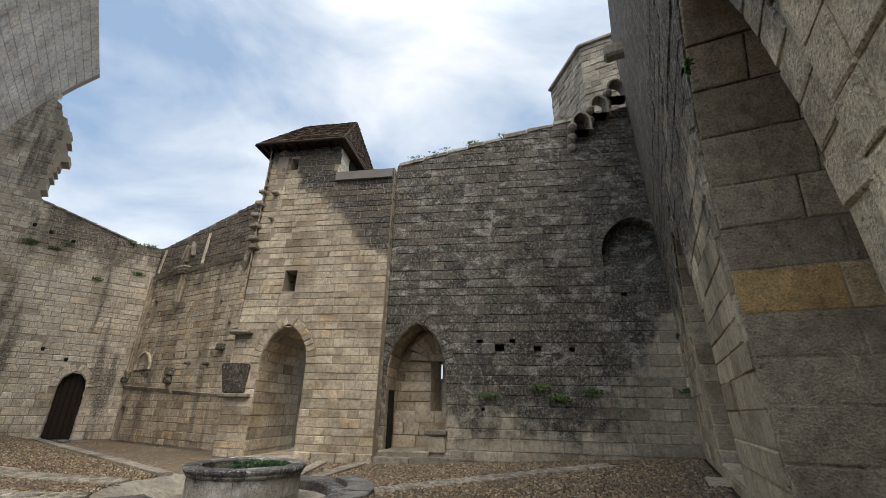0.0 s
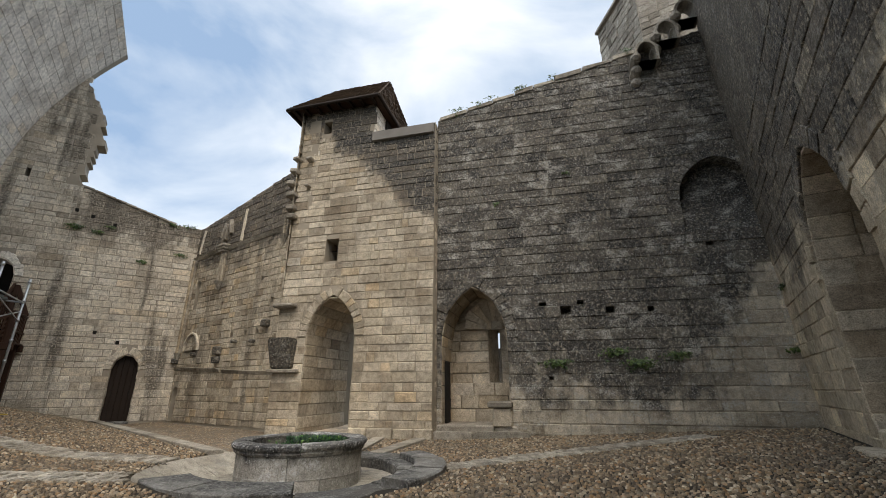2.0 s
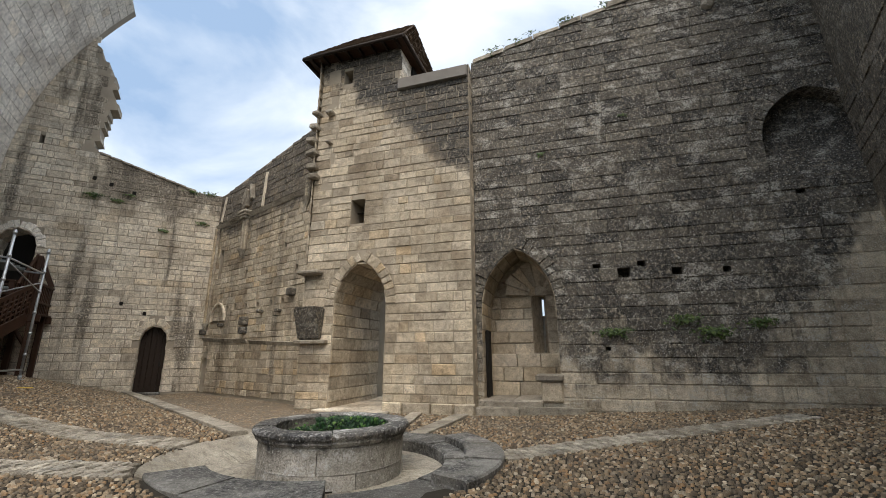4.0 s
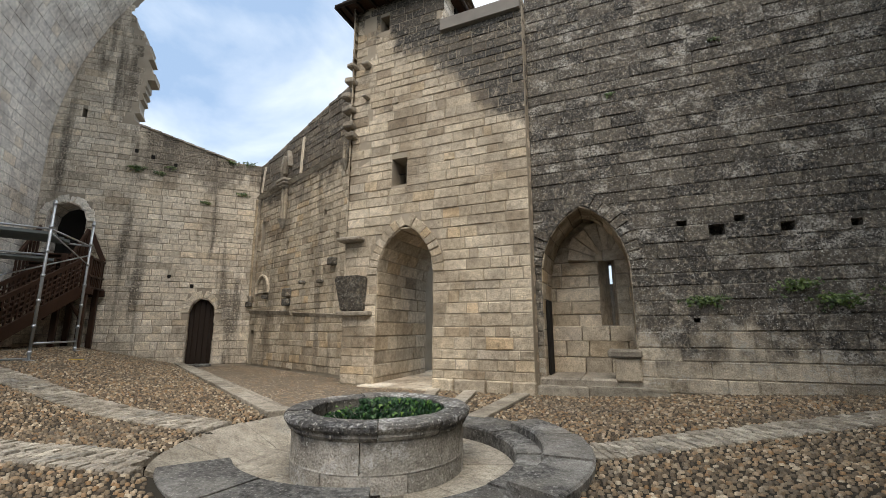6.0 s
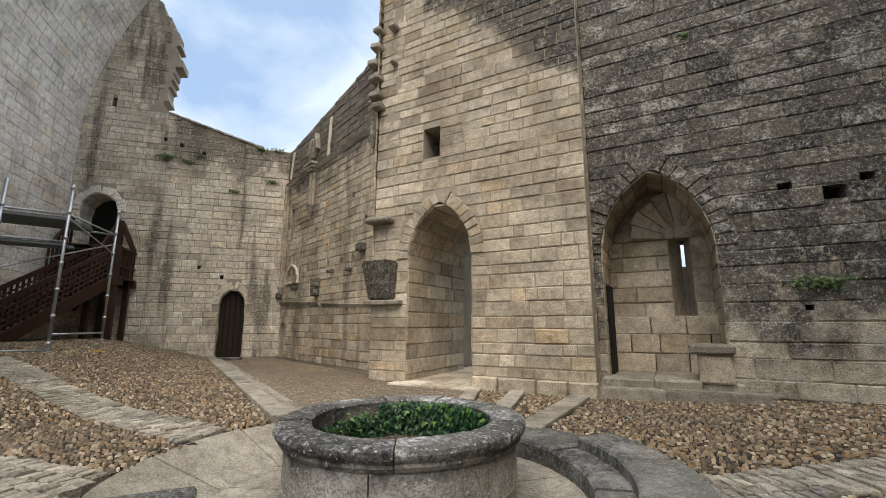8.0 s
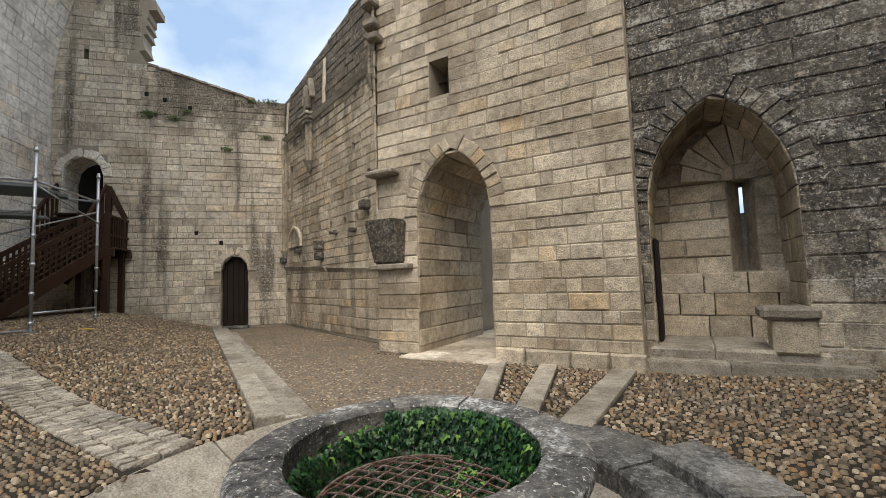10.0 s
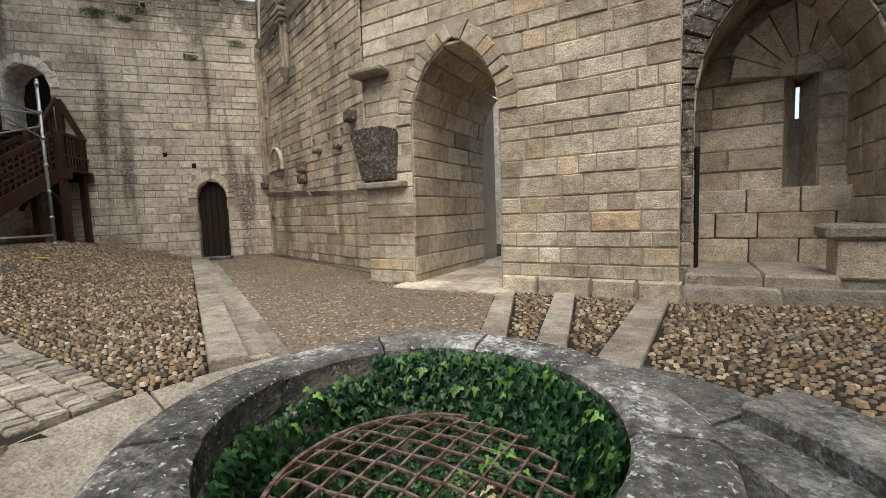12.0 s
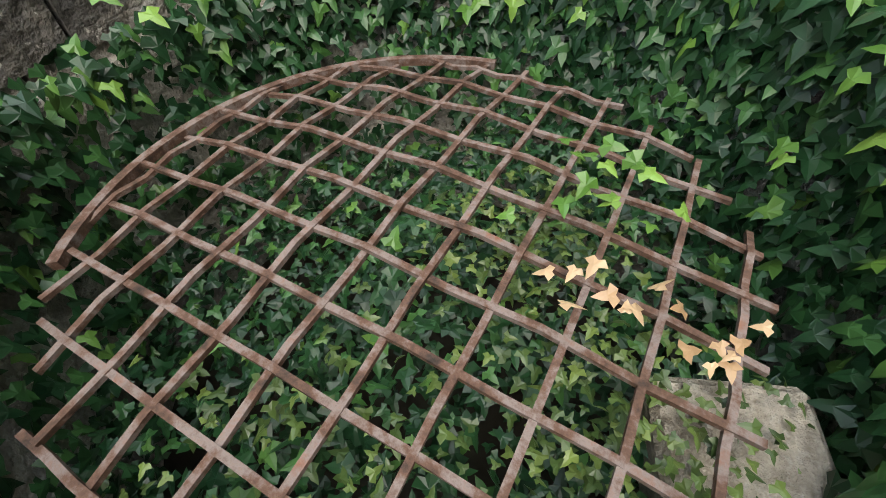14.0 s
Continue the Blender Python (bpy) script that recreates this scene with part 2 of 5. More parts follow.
def leaf_mat(name, tones):
    k = Net(name)
    c = k.ramp(k.piece(), tones)
    c = k.mix(0.5, c, k.ramp(k.noise(30, 3), [(0.3, (0.6, 0.62, 0.6)), (0.7, (1.25, 1.25, 1.2))]), "MULTIPLY")
    k.bsdf.inputs["Subsurface Weight"].default_value = 0.0
    k.bsdf.inputs["Coat Weight"].default_value = 0.2
    k.bsdf.inputs["Coat Roughness"].default_value = 0.3
    return k.done(c, 0.4)


M_ROOF = roof_mat()
M_IVY = leaf_mat("ivy_leaf", [(0.0, (0.006, 0.026, 0.010)), (0.4, (0.011, 0.044, 0.015)), (0.75, (0.021, 0.070, 0.022)), (0.93, (0.048, 0.13, 0.032)), (1.0, (0.10, 0.20, 0.04))])
M_WEED = leaf_mat("wall_weed", [(0.0, (0.03, 0.055, 0.015)), (0.6, (0.06, 0.10, 0.025)), (1.0, (0.12, 0.17, 0.04))])
M_FERN = leaf_mat("young_leaf", [(0.0, (0.05, 0.13, 0.02)), (1.0, (0.15, 0.26, 0.045))])
M_DRYLEAF = leaf_mat("dry_leaf", [(0.0, (0.30, 0.19, 0.10)), (1.0, (0.50, 0.36, 0.22))])


# ---- helpers for meshes ----
from mathutils import geometry


def thing(name, at, label, category, group="", kind=""):
    ob = new(name)
    ob.location = at
    return tagged(ob, label, category, group, kind)


def mesh(name, verts, faces, smooth=False):
    me = bpy.data.meshes.new(name)
    me.from_pydata([tuple(v) for v in verts], [], faces)
    if smooth:
        me.polygons.foreach_set("use_smooth", [True] * len(me.polygons))
    me.update()
    return me


def part(name, data, material, parent=None, label=""):
    """Links a mesh (or a bmesh) as one object under a thing; its verts are in world metres."""
    if isinstance(data, bmesh.types.BMesh):
        me = bpy.data.meshes.new(name)
        data.to_mesh(me)
        data.free()
        data = me
    if not data.materials:
        data.materials.append(material)
    ob = new(name, data)
    if parent is not None:
        ob.parent = parent
        ob.matrix_parent_inverse = Matrix.Translation(parent.location).inverted() if parent.parent is None else Matrix()
    if label:
        ob["label"] = label
    return ob


def many(name, v, f, smooth=True):
    """One mesh out of N alike pieces: v is N x V x 3, f a list of triangles over V."""
    n, k = v.shape[0], v.shape[1]
    f = np.asarray(f, dtype=np.int64)
    allf = (f[None] + (np.arange(n) * k)[:, None, None]).reshape(-1, 3)
    me = bpy.data.meshes.new(name)
    me.vertices.add(n * k)
    me.vertices.foreach_set("co", v.astype(np.float32).ravel())
    me.loops.add(len(allf) * 3)
    me.loops.foreach_set("vertex_index", allf.astype(np.int32).ravel())
    me.polygons.add(len(allf))
    me.polygons.foreach_set("loop_start", np.arange(0, len(allf) * 3, 3, dtype=np.int32))
    me.polygons.foreach_set("use_smooth", np.full(len(allf), smooth))
    me.update(calc_edges=True)
    return me


def box_bm(bm, m, size, bevel=0.0):
    r = bmesh.ops.create_cube(bm, size=1, matrix=m @ Matrix.Diagonal((*size, 1)))
    if bevel:
        bmesh.ops.bevel(bm, geom=list({e for v in r["verts"] for e in v.link_edges}), offset=bevel, segments=1, affect="EDGES")
    return bm


def box(m, size, bevel=0.0):
    return box_bm(bmesh.new(), m, size, bevel)


def rod(a, b, r, seg=8, r2=None):
    a, b = Vector(a), Vector(b)
    bm = bmesh.new()
    q = (b - a).to_track_quat("Z", "Y").to_matrix().to_4x4()
    bmesh.ops.create_cone(bm, cap_ends=True, segments=seg, radius1=r, radius2=r if r2 is None else r2, depth=(b - a).length, matrix=Matrix.Translation((a + b) / 2) @ q)
    for f in bm.faces:
        f.smooth = len(f.verts) == 4
    return bm


def lathe(profile, a0, a1, n, centre=(0, 0)):
    """A closed profile of (r, z) turned from a0 to a1 degrees, with its ends closed."""
    vs, fs, k = [], [], len(profile)
    full = abs(a1 - a0) >= 359.9
    rings = n if full else n + 1
    for i in range(rings):
        a = radians(a0 + (a1 - a0) * i / n)
        vs += [(centre[0] + r * math.cos(a), centre[1] + r * math.sin(a), z) for r, z in profile]
    for i in range(n):
        j = (i + 1) % rings
        for p in range(k):
            q = (p + 1) % k
            fs.append((i * k + p, j * k + p, j * k + q, i * k + q))
    if not full:
        fs += [tuple(range(k)), tuple((rings - 1) * k + p for p in reversed(range(k)))]
    return vs, fs


# ---- walls of coursed stone ----
class Wall:
    """A wall's own measures: u along it, z up, d out of its face towards the court."""

    def __init__(self, p0, p1, batter=0.0):
        self.o = Vector((*p0, 0))
        self.u = (Vector((*p1, 0)) - self.o).normalized()
        self.n = Vector((self.u.y, -self.u.x, 0))
        self.length = (Vector((*p1, 0)) - self.o).length
        self.batter = batter

    def at(self, u, z, d=0.0):
        return self.o + self.u * u + self.n * (d - self.batter * z) + Vector((0, 0, z))

    def turn(self):
        return Matrix(((self.u.x, -self.n.x, 0), (self.u.y, -self.n.y, 0), (0, 0, 1))).to_4x4()

    def spot(self, u, z, d=0.0):
        return Matrix.Translation(self.at(u, z, d)) @ self.turn()


class Arch:
    """A pointed opening: middle, half width, foot, springing and apex."""

    def __init__(self, uc, w, zb, zs, za):
        self.uc, self.w, self.zb, self.zs, self.za = uc, w, zb, zs, za
        rise = za - zs
        self.c = (rise * rise - w * w) / (2 * w)
        self.r = w + self.c

    def half(self, z):
        if z < self.zb or z > self.za:
            return 0.0
        return self.w if z <= self.zs else max(0.0, math.sqrt(max(0, self.r ** 2 - (z - self.zs) ** 2)) - self.c)

    def outline(self, grow=0.0, n=9):
        top = math.atan2(self.za - self.zs, self.c)
        pts = [(self.uc + self.w + grow, self.zb)]
        for i in range(n + 1):
            a = top * i / n
            pts.append((self.uc - self.c + (self.r + grow) * math.cos(a), self.zs + (self.r + grow) * math.sin(a)))
        left = [(2 * self.uc - u, z) for u, z in reversed(pts[:-1])]
        return pts + left

    def gap(self, z0, z1, ring):
        zs = [z0 + (z1 - z0) * i / 4 for i in range(5)]
        h = 0
        for z in zs:
            if self.zb - 0.02 <= z <= self.zs:
                h = max(h, self.w)
            elif self.zs < z < self.za + ring:
                h = max(h, math.sqrt(max(0, (self.r + ring) ** 2 - (z - self.zs) ** 2)) - self.c)
        return (self.uc - h, self.uc + h) if h > 0.02 else None


class Hole:
    def __init__(self, u0, u1, z0, z1):
        self.b = (u0, u1, z0, z1)

    def outline(self):
        u0, u1, z0, z1 = self.b
        return [(u1, z0), (u1, z1), (u0, z1), (u0, z0)]

    def gap(self, z0, z1, ring):
        return self.b[:2] if z1 > self.b[2] + 0.06 and z0 < self.b[3] - 0.06 else None


def plate(wall, outline, holes, front, back):
    """A slab with real openings: an outline and holes in (u, z), between two depths."""
    loops = [outline] + [h.outline() for h in holes]
    tris = geometry.tessellate_polygon([[Vector((u, z, 0)) for u, z in lp] for lp in loops])
    flat = [p for lp in loops for p in lp]
    n = len(flat)
    vs = [wall.at(u, z, front) for u, z in flat] + [wall.at(u, z, back) for u, z in flat]
    fs = [tuple(t) for t in tris] + [tuple(i + n for i in reversed(t)) for t in tris]
    s = 0
    for lp in loops:
        for i in range(len(lp)):
            j = (i + 1) % len(lp)
            fs.append((s + i, s + j, n + s + j, n + s + i))
        s += len(lp)
    bm = bmesh.new()
    bv = [bm.verts.new(v) for v in vs]
    for f in fs:
        try:
            bm.faces.new([bv[i] for i in f])
        except ValueError:
            pass
    bmesh.ops.recalc_face_normals(bm, faces=bm.faces)
    return bm


RIM_F = [(0, 1, 2, 3), (0, 4, 5, 1), (1, 5, 6, 2), (2, 6, 7, 3), (3, 7, 4, 0), (4, 8, 9, 5), (5, 9, 10, 6), (6, 10, 11, 7), (7, 11, 8, 4)]


def block(wall, quad, proud, rnd, worn=0.018, base=-0.03):
    """One dressed stone: four corners in (u, z), with worn edges."""
    cu, cz = sum(q[0] for q in quad) / 4, sum(q[1] for q in quad) / 4
    j = lambda s: rnd.uniform(-s, s)
    back = [wall.at(u, z, base) for u, z in quad]
    mid = [wall.at(u + j(0.004), z + j(0.004), proud * 0.45 + j(0.004)) for u, z in quad]
    out = []
    for u, z in quad:
        du, dz = cu - u, cz - z
        k = worn * rnd.uniform(0.6, 1.5)
        out.append(wall.at(u + math.copysign(k, du), z + math.copysign(k, dz), proud + j(0.006)))
    vs = out + mid + back
    return vs, RIM_F


def lay(parent, wall, u0, u1, z0, ztop, holes, course, length, mat, seed, proud=0.028, ring=0.0, parts=300, joint=0.009, zmax=None, stop=None):
    """Courses of stone over a wall, round its openings. ztop(u): the height of its top. The lowest stones are parts, the rest one mesh."""
    rnd = random.Random(seed)
    zmax = zmax or max(ztop(u0), ztop(u1), ztop((u0 + u1) / 2))
    z, made, row = z0, [], 0
    while z < zmax - 0.05:
        h = course * rnd.uniform(0.80, 1.25)
        z1 = min(z + h, zmax)
        spans = [(u0, u1)]
        for ho in holes:
            g = ho.gap(z, z1, ring)
            if g:
                spans = [s for a, b in spans for s in ((a, min(b, g[0])), (max(a, g[1]), b)) if s[1] - s[0] > 0.05]
        for a, b in spans:
            u = a
            while u < b - 0.03:
                w = length * rnd.uniform(0.45, 1.65)
                e = u + w
                if b - e < length * 0.4:
                    e = b
                c = (u + e) / 2
                t = min(z1, ztop(c))
                if t - z > 0.08 and not (stop and stop(c, (z + t) / 2)):
                    s = rnd.uniform(-0.012, 0.012)
                    made.append(((u + joint, z + joint * 0.9 + s * 0.3), (e - joint, z + joint * 0.9 - s * 0.3), (e - joint, t - joint * 0.9), (u + joint, t - joint * 0.9)))
                u = e
        z, row = z1, row + 1
    vs, fs = [], []
    for i, q in enumerate(made):
        v, f = block(wall, q, proud * rnd.uniform(0.35, 1.7), rnd, 0.012)
        if i < parts:
            part("stone", mesh("stone", v, f), mat, parent)
        else:
            k = len(vs)
            vs += v
            fs += [tuple(x + k for x in y) for y in f]
    if vs:
        tagged(part("stone_courses", mesh("stone_courses", vs, fs), mat, parent), kind="stuff")


def voussoirs(parent, wall, arch, n, thick, mat, seed, proud=0.03, jambs=0.0, inset=0.0):
    """The ring of wedge stones round a pointed arch."""
    rnd = random.Random(seed)
    top = math.atan2(arch.za - arch.zs, arch.c)
    for side in (1, -1):
        for i in range(n):
            a0, a1 = top * i / n + 0.006, top * (i + 1) / n - 0.006
            t = thick * rnd.uniform(0.85, 1.15)
            pts = [(arch.r + 0.0, a0), (arch.r + t, a0), (arch.r + t, a1), (arch.r + 0.0, a1)]
            quad = [(arch.uc + side * (-arch.c + r * math.cos(a)), arch.zs + r * math.sin(a)) for r, a in pts]
            if side < 0:
                quad = [quad[1], quad[0], quad[3], quad[2]]
            v, f = block(wall, quad, proud * rnd.uniform(0.6, 1.5), rnd, 0.012)
            part("voussoir", mesh("voussoir", v, f), mat, parent)


def barrel(wall, arch, d0, d1, rnd, course=0.30, length=0.7, zs_from=None):
    """The stones that line the inside of an arched opening, from depth d0 back to d1, as verts and faces."""
    pts = arch.outline(0.0, 7)
    run, acc = [], [0.0]
    for a, b in zip(pts, pts[1:]):
        acc.append(acc[-1] + math.hypot(b[0] - a[0], b[1] - a[1]))

    def on(s):
        for i in range(len(acc) - 1):
            if s <= acc[i + 1] or i == len(acc) - 2:
                k = (s - acc[i]) / (acc[i + 1] - acc[i])
                return Vector((pts[i][0] + (pts[i + 1][0] - pts[i][0]) * k, pts[i][1] + (pts[i + 1][1] - pts[i][1]) * k))
    vs, fs, s = [], [], 0.0
    mid = Vector((arch.uc, (arch.zb + arch.za) / 2))
    while s < acc[-1] - 0.02:
        e = min(s + course * rnd.uniform(0.85, 1.15), acc[-1])
        if acc[-1] - e < course * 0.4:
            e = acc[-1]
        p, q = on(s + 0.008), on(e - 0.008)
        along = (q - p).normalized()
        inn = Vector((-along.y, along.x))
        if inn.dot(mid - (p + q) / 2) < 0:
            inn = -inn
        d = d0
        while d > d1 + 0.02:
            f = max(d1, d - length * rnd.uniform(0.55, 1.4))
            if f - d1 < length * 0.35:
                f = d1
            out = 0.016 * rnd.uniform(0.3, 1.6)
            c = []
            for k, (a, dd) in enumerate(((p, d - 0.008), (q, d - 0.008), (q, f + 0.008), (p, f + 0.008))):
                c.append((a, dd))
            for lift, ins in ((out, 0.014), (out * 0.5, 0.0), (-0.03, 0.0)):
                for k, (a, dd) in enumerate(c):
                    sgn = along * (ins if k in (0, 3) else -ins)
                    sd = -ins if k in (0, 1) else ins
                    w2 = a + sgn + inn * lift
                    vs.append(wall.at(w2.x, w2.y, dd + sd))
            k0 = len(vs) - 12
            fs += [tuple(x + k0 for x in y) for y in RIM_F]
            d = f
        s = e
    return vs, fs


def lined(parent, wall, arch, d0, d1, mat, seed, course=0.30, length=0.7):
    v, f = barrel(wall, arch, d0, d1, random.Random(seed), course, length)
    for i in range(0, len(v), 12):
        bm = bmesh.new()
        vv = [bm.verts.new(p) for p in v[i:i + 12]]
        for q in RIM_F:
            bm.faces.new([vv[j] for j in q])
        mid = sum((p.co for p in vv), Vector()) / 12
        front = next(iter(bm.faces))
        front.normal_update()
        if front.normal.dot(front.calc_center_median() - mid) < 0:
            bmesh.ops.reverse_faces(bm, faces=list(bm.faces))
        part("reveal_stone", bm, mat, parent)


# ---- the ground ----
WELL = (-0.09, 8.14)
STRIP_A, STRIP_B = Vector((-11.3, 13.63)), Vector((-2.07, 8.58))
STRIP_D = (STRIP_B - STRIP_A).normalized()
STRIP_N = Vector((STRIP_D.y, -STRIP_D.x))       # towards the raised cobbles


def gz(x, y):
    """The height of the ground."""
    s = (Vector((x, y)) - STRIP_A).dot(STRIP_N)
    left = min(1.0, max(0.0, (-x - 4.0) / 7.0))
    z = 0.11 * min(1.0, max(0.0, (1.0 - x) / 1.8)) if s > 0 else 0.0
    if s > 0:
        z += min(s, 2.6) * 0.24 * left
    z += max(0.0, x - 1.2) * 0.05
    r = math.hypot(x - WELL[0], y - WELL[1])
    a = math.degrees(math.atan2(y - WELL[1], x - WELL[0])) % 360
    if r < 1.62 or (r < 1.92 and 108 < a < 238):
        z = -0.17 if r > 0.95 else -0.62
    return z


def build_ground():
    xs = np.concatenate([[-600, -60, -20], np.arange(-15.5, 10.2, 0.3), [14, 60, 600]])
    ys = np.concatenate([[-600, -60, -12], np.arange(-4, 17.2, 0.3), [22, 60, 600]])
    vs = [(x, y, gz(x, y) - 0.013 if -16 < x < 10 and -5 < y < 17 else -0.05) for y in ys for x in xs]
    w = len(xs)
    fs = [(j * w + i, j * w + i + 1, (j + 1) * w + i + 1, (j + 1) * w + i) for j in range(len(ys) - 1) for i in range(w - 1)]
    ob = part("ground", mesh("ground", vs, fs), M_EARTH)
    return tagged(ob, "sloping castle court paved with brown river cobbles set in earth", "ground", kind="structure")


ground = build_ground()


def bands(x, y):
    """What covers the ground at a place: cobbles, setts or nothing of the kind."""
    p = Vector((x, y))
    r = math.hypot(x - WELL[0], y - WELL[1])
    if r < (1.98 if x < WELL[0] else 2.02) or (r < 1.98 and x < WELL[0] and y > WELL[1] - 1.8 * (x + 0.09) / -1.4):
        return ""
    s, l = (p - STRIP_A).dot(STRIP_N), (p - STRIP_A).dot(STRIP_D)
    if -0.62 < s < 0.02 and -0.5 < l < 10.6:
        return ""
    if s <= -0.58 and x < -1.52 + (12.3 - y) * 0.37 or (s <= 0 and x < -1.6):
        return ""
    for ax, ay, bx, by in ((-1.85, 7.85, -9.0, 8.15), (-1.05, 6.78, -8.0, 5.5), (1.9, 8.75, 6.3, 11.9)):
        a, b = Vector((ax, ay)), Vector((bx, by))
        t = max(0, min(1, (p - a).dot(b - a) / (b - a).length_squared))
        if (p - a - (b - a) * t).length < 0.27:
            return "sett"
    if y > 9.6:
        for q0, q1, hw in KERBS:
            t = max(0, min(1, (p - q0).dot(q1 - q0) / (q1 - q0).length_squared))
            if (p - q0 - (q1 - q0) * t).length < hw + 0.03:
                return ""
    return "cobble"


KERBS = [(Vector((-1.38, 12.28)), Vector((-0.70, 10.2)), 0.12), (Vector((-0.60, 12.3)), Vector((-0.18, 10.1)), 0.125), (Vector((0.42, 12.4)), Vector((0.31, 9.95)), 0.15)]


def inside_court(x, y):
    if y > 12.75 + max(0, x - 0.6) * 0.01 or (y > 12.35 and x < 0.7):
        return x < -3.9 and (Vector((x, y)) - Vector((-10.15, 15.45))).dot(Vector((0.35, 0.94))) < 0
    if x > 4.9 + 0.292 * (y - 0.2):
        return False
    return (Vector((x, y)) - Vector((-15.6, 9.7))).dot(Vector((0.725, -0.688))) > 0.02


def build_cobbles():
    rnd = np.random.RandomState(5)
    ring = [(math.cos(radians(60 * i + 30)), math.sin(radians(60 * i + 30))) for i in range(6)]
    dome = np.array([(0, 0, 1.0)] + [(0.74 * a, 0.74 * b, 0.82) for a, b in ring] + [(a, b, 0.0) for a, b in ring])
    tri = []
    for i in range(6):
        j = (i + 1) % 6
        tri += [(0, 1 + i, 1 + j), (1 + i, 7 + i, 7 + j), (1 + i, 7 + j, 1 + j)]
    spots = {"cobble": []}
    step = 0.049
    for j in range(int(15.5 / step)):
        y = 0.2 + j * step
        for i in range(int(24.5 / step / 1.55)):
            x = -15.5 + (i + 0.5 * (j % 2)) * step * 1.55
            far = math.hypot(x - 1, y - 6)
            if (y < 3 and x < -6) or not inside_court(x, y):
                continue
            k = bands(x, y)
            if k == "cobble":
                spots[k].append((x, y, 1.0))
    pts = np.array(spots["cobble"])
    n = len(pts)
    ang = rnd.normal(0.2, 0.5, n)
    ln, wd = rnd.uniform(0.020, 0.034, n) * pts[:, 2], rnd.uniform(0.0135, 0.020, n) * pts[:, 2]
    ht = rnd.uniform(0.024, 0.034, n)
    loc = dome[None, :, :] * np.stack([ln, wd, ht], 1)[:, None, :]
    loc[:, 1:, :2] *= np.tile(rnd.uniform(0.84, 1.16, (n, 6)), (1, 2))[:, :, None]
    c, s = np.cos(ang), np.sin(ang)
    xr = loc[:, :, 0] * c[:, None] - loc[:, :, 1] * s[:, None]
    yr = loc[:, :, 0] * s[:, None] + loc[:, :, 1] * c[:, None]
    px = pts[:, 0] + rnd.uniform(-0.017, 0.017, n)
    py = pts[:, 1] + rnd.uniform(-0.011, 0.011, n)
    pz = np.array([gz(x, y) for x, y in pts[:, :2]]) - 0.018 + rnd.uniform(-0.006, 0.006, n)
    v = np.stack([xr + px[:, None], yr + py[:, None], loc[:, :, 2] + pz[:, None]], 2)
    near = np.argsort(np.hypot(pts[:, 0] - 2.2, pts[:, 1] - 10.2))
    for i in near[:280]:
        part("cobble", many("cobble", v[i:i + 1], tri), M_COBBLE, ground)
    tagged(part("cobbles", many("cobbles", v[near[280:]], tri), M_COBBLE, ground), kind="stuff")


def build_setts():
    rnd = random.Random(9)
    for ax, ay, bx, by in ((-1.85, 7.85, -9.0, 8.15), (-1.05, 6.78, -8.0, 5.5), (1.9, 8.75, 6.3, 11.9)):
        a, b = Vector((ax, ay)), Vector((bx, by))
        d = (b - a).normalized()
        nn = Vector((-d.y, d.x))
        l = 0.0
        vs, fs = [], []
        count = 0
        while l < (b - a).length:
            step = rnd.uniform(0.08, 0.12)
            for side in (-1.5, -0.5, 0.5, 1.5):
                c = a + d * (l + step / 2 + side * 0.03) + nn * side * 0.131
                if not inside_court(c.x, c.y) or (c - Vector(WELL)).length < 2.05:
                    continue
                hw, hl, z = 0.061, step / 2 - 0.008, gz(c.x, c.y)
                jt = lambda: rnd.uniform(-0.008, 0.008)
                top = [(c + d * (sx * hl * 0.85 + jt()) + nn * (sy * hw * 0.88 + jt())) for sx, sy in ((-1, -1), (1, -1), (1, 1), (-1, 1))]
                bot = [(c + d * sx * hl + nn * sy * hw) for sx, sy in ((-1, -1), (1, -1), (1, 1), (-1, 1))]
                h = rnd.uniform(0.004, 0.022)
                v = [(p.x, p.y, z + h + jt() * 0.5) for p in top] + [(p.x, p.y, z + h * 0.4 - 0.004) for p in bot] + [(p.x, p.y, z - 0.06) for p in bot]
                if count < 90:
                    part("sett", mesh("sett", v, RIM_F), M_SETT, ground)
                    count += 1
                else:
                    k = len(vs)
                    vs += v
                    fs += [tuple(x + k for x in y) for y in RIM_F]
            l += step
        if vs:
            tagged(part("setts", mesh("setts", vs, fs), M_SETT, ground), kind="stuff")


def slab(parent, name, corners, z0, z1, mat, rnd, worn=0.015):
    """A flat stone with worn edges over four ground corners; z1 may be one height or four."""
    zz = z1 if isinstance(z1, (list, tuple)) else [z1] * 4
    c = sum((Vector(p) for p in corners), Vector((0, 0))) / 4
    top = [Vector(p) + (c - Vector(p)).normalized() * worn * 1.3 for p in corners]
    v = [(p.x, p.y, z + rnd.uniform(-0.004, 0.004)) for p, z in zip(top, zz)] + [(p[0], p[1], z - worn) for p, z in zip(corners, zz)] + [(p[0], p[1], z0) for p in corners]
    return part(name, mesh(name, v, RIM_F), mat, parent)


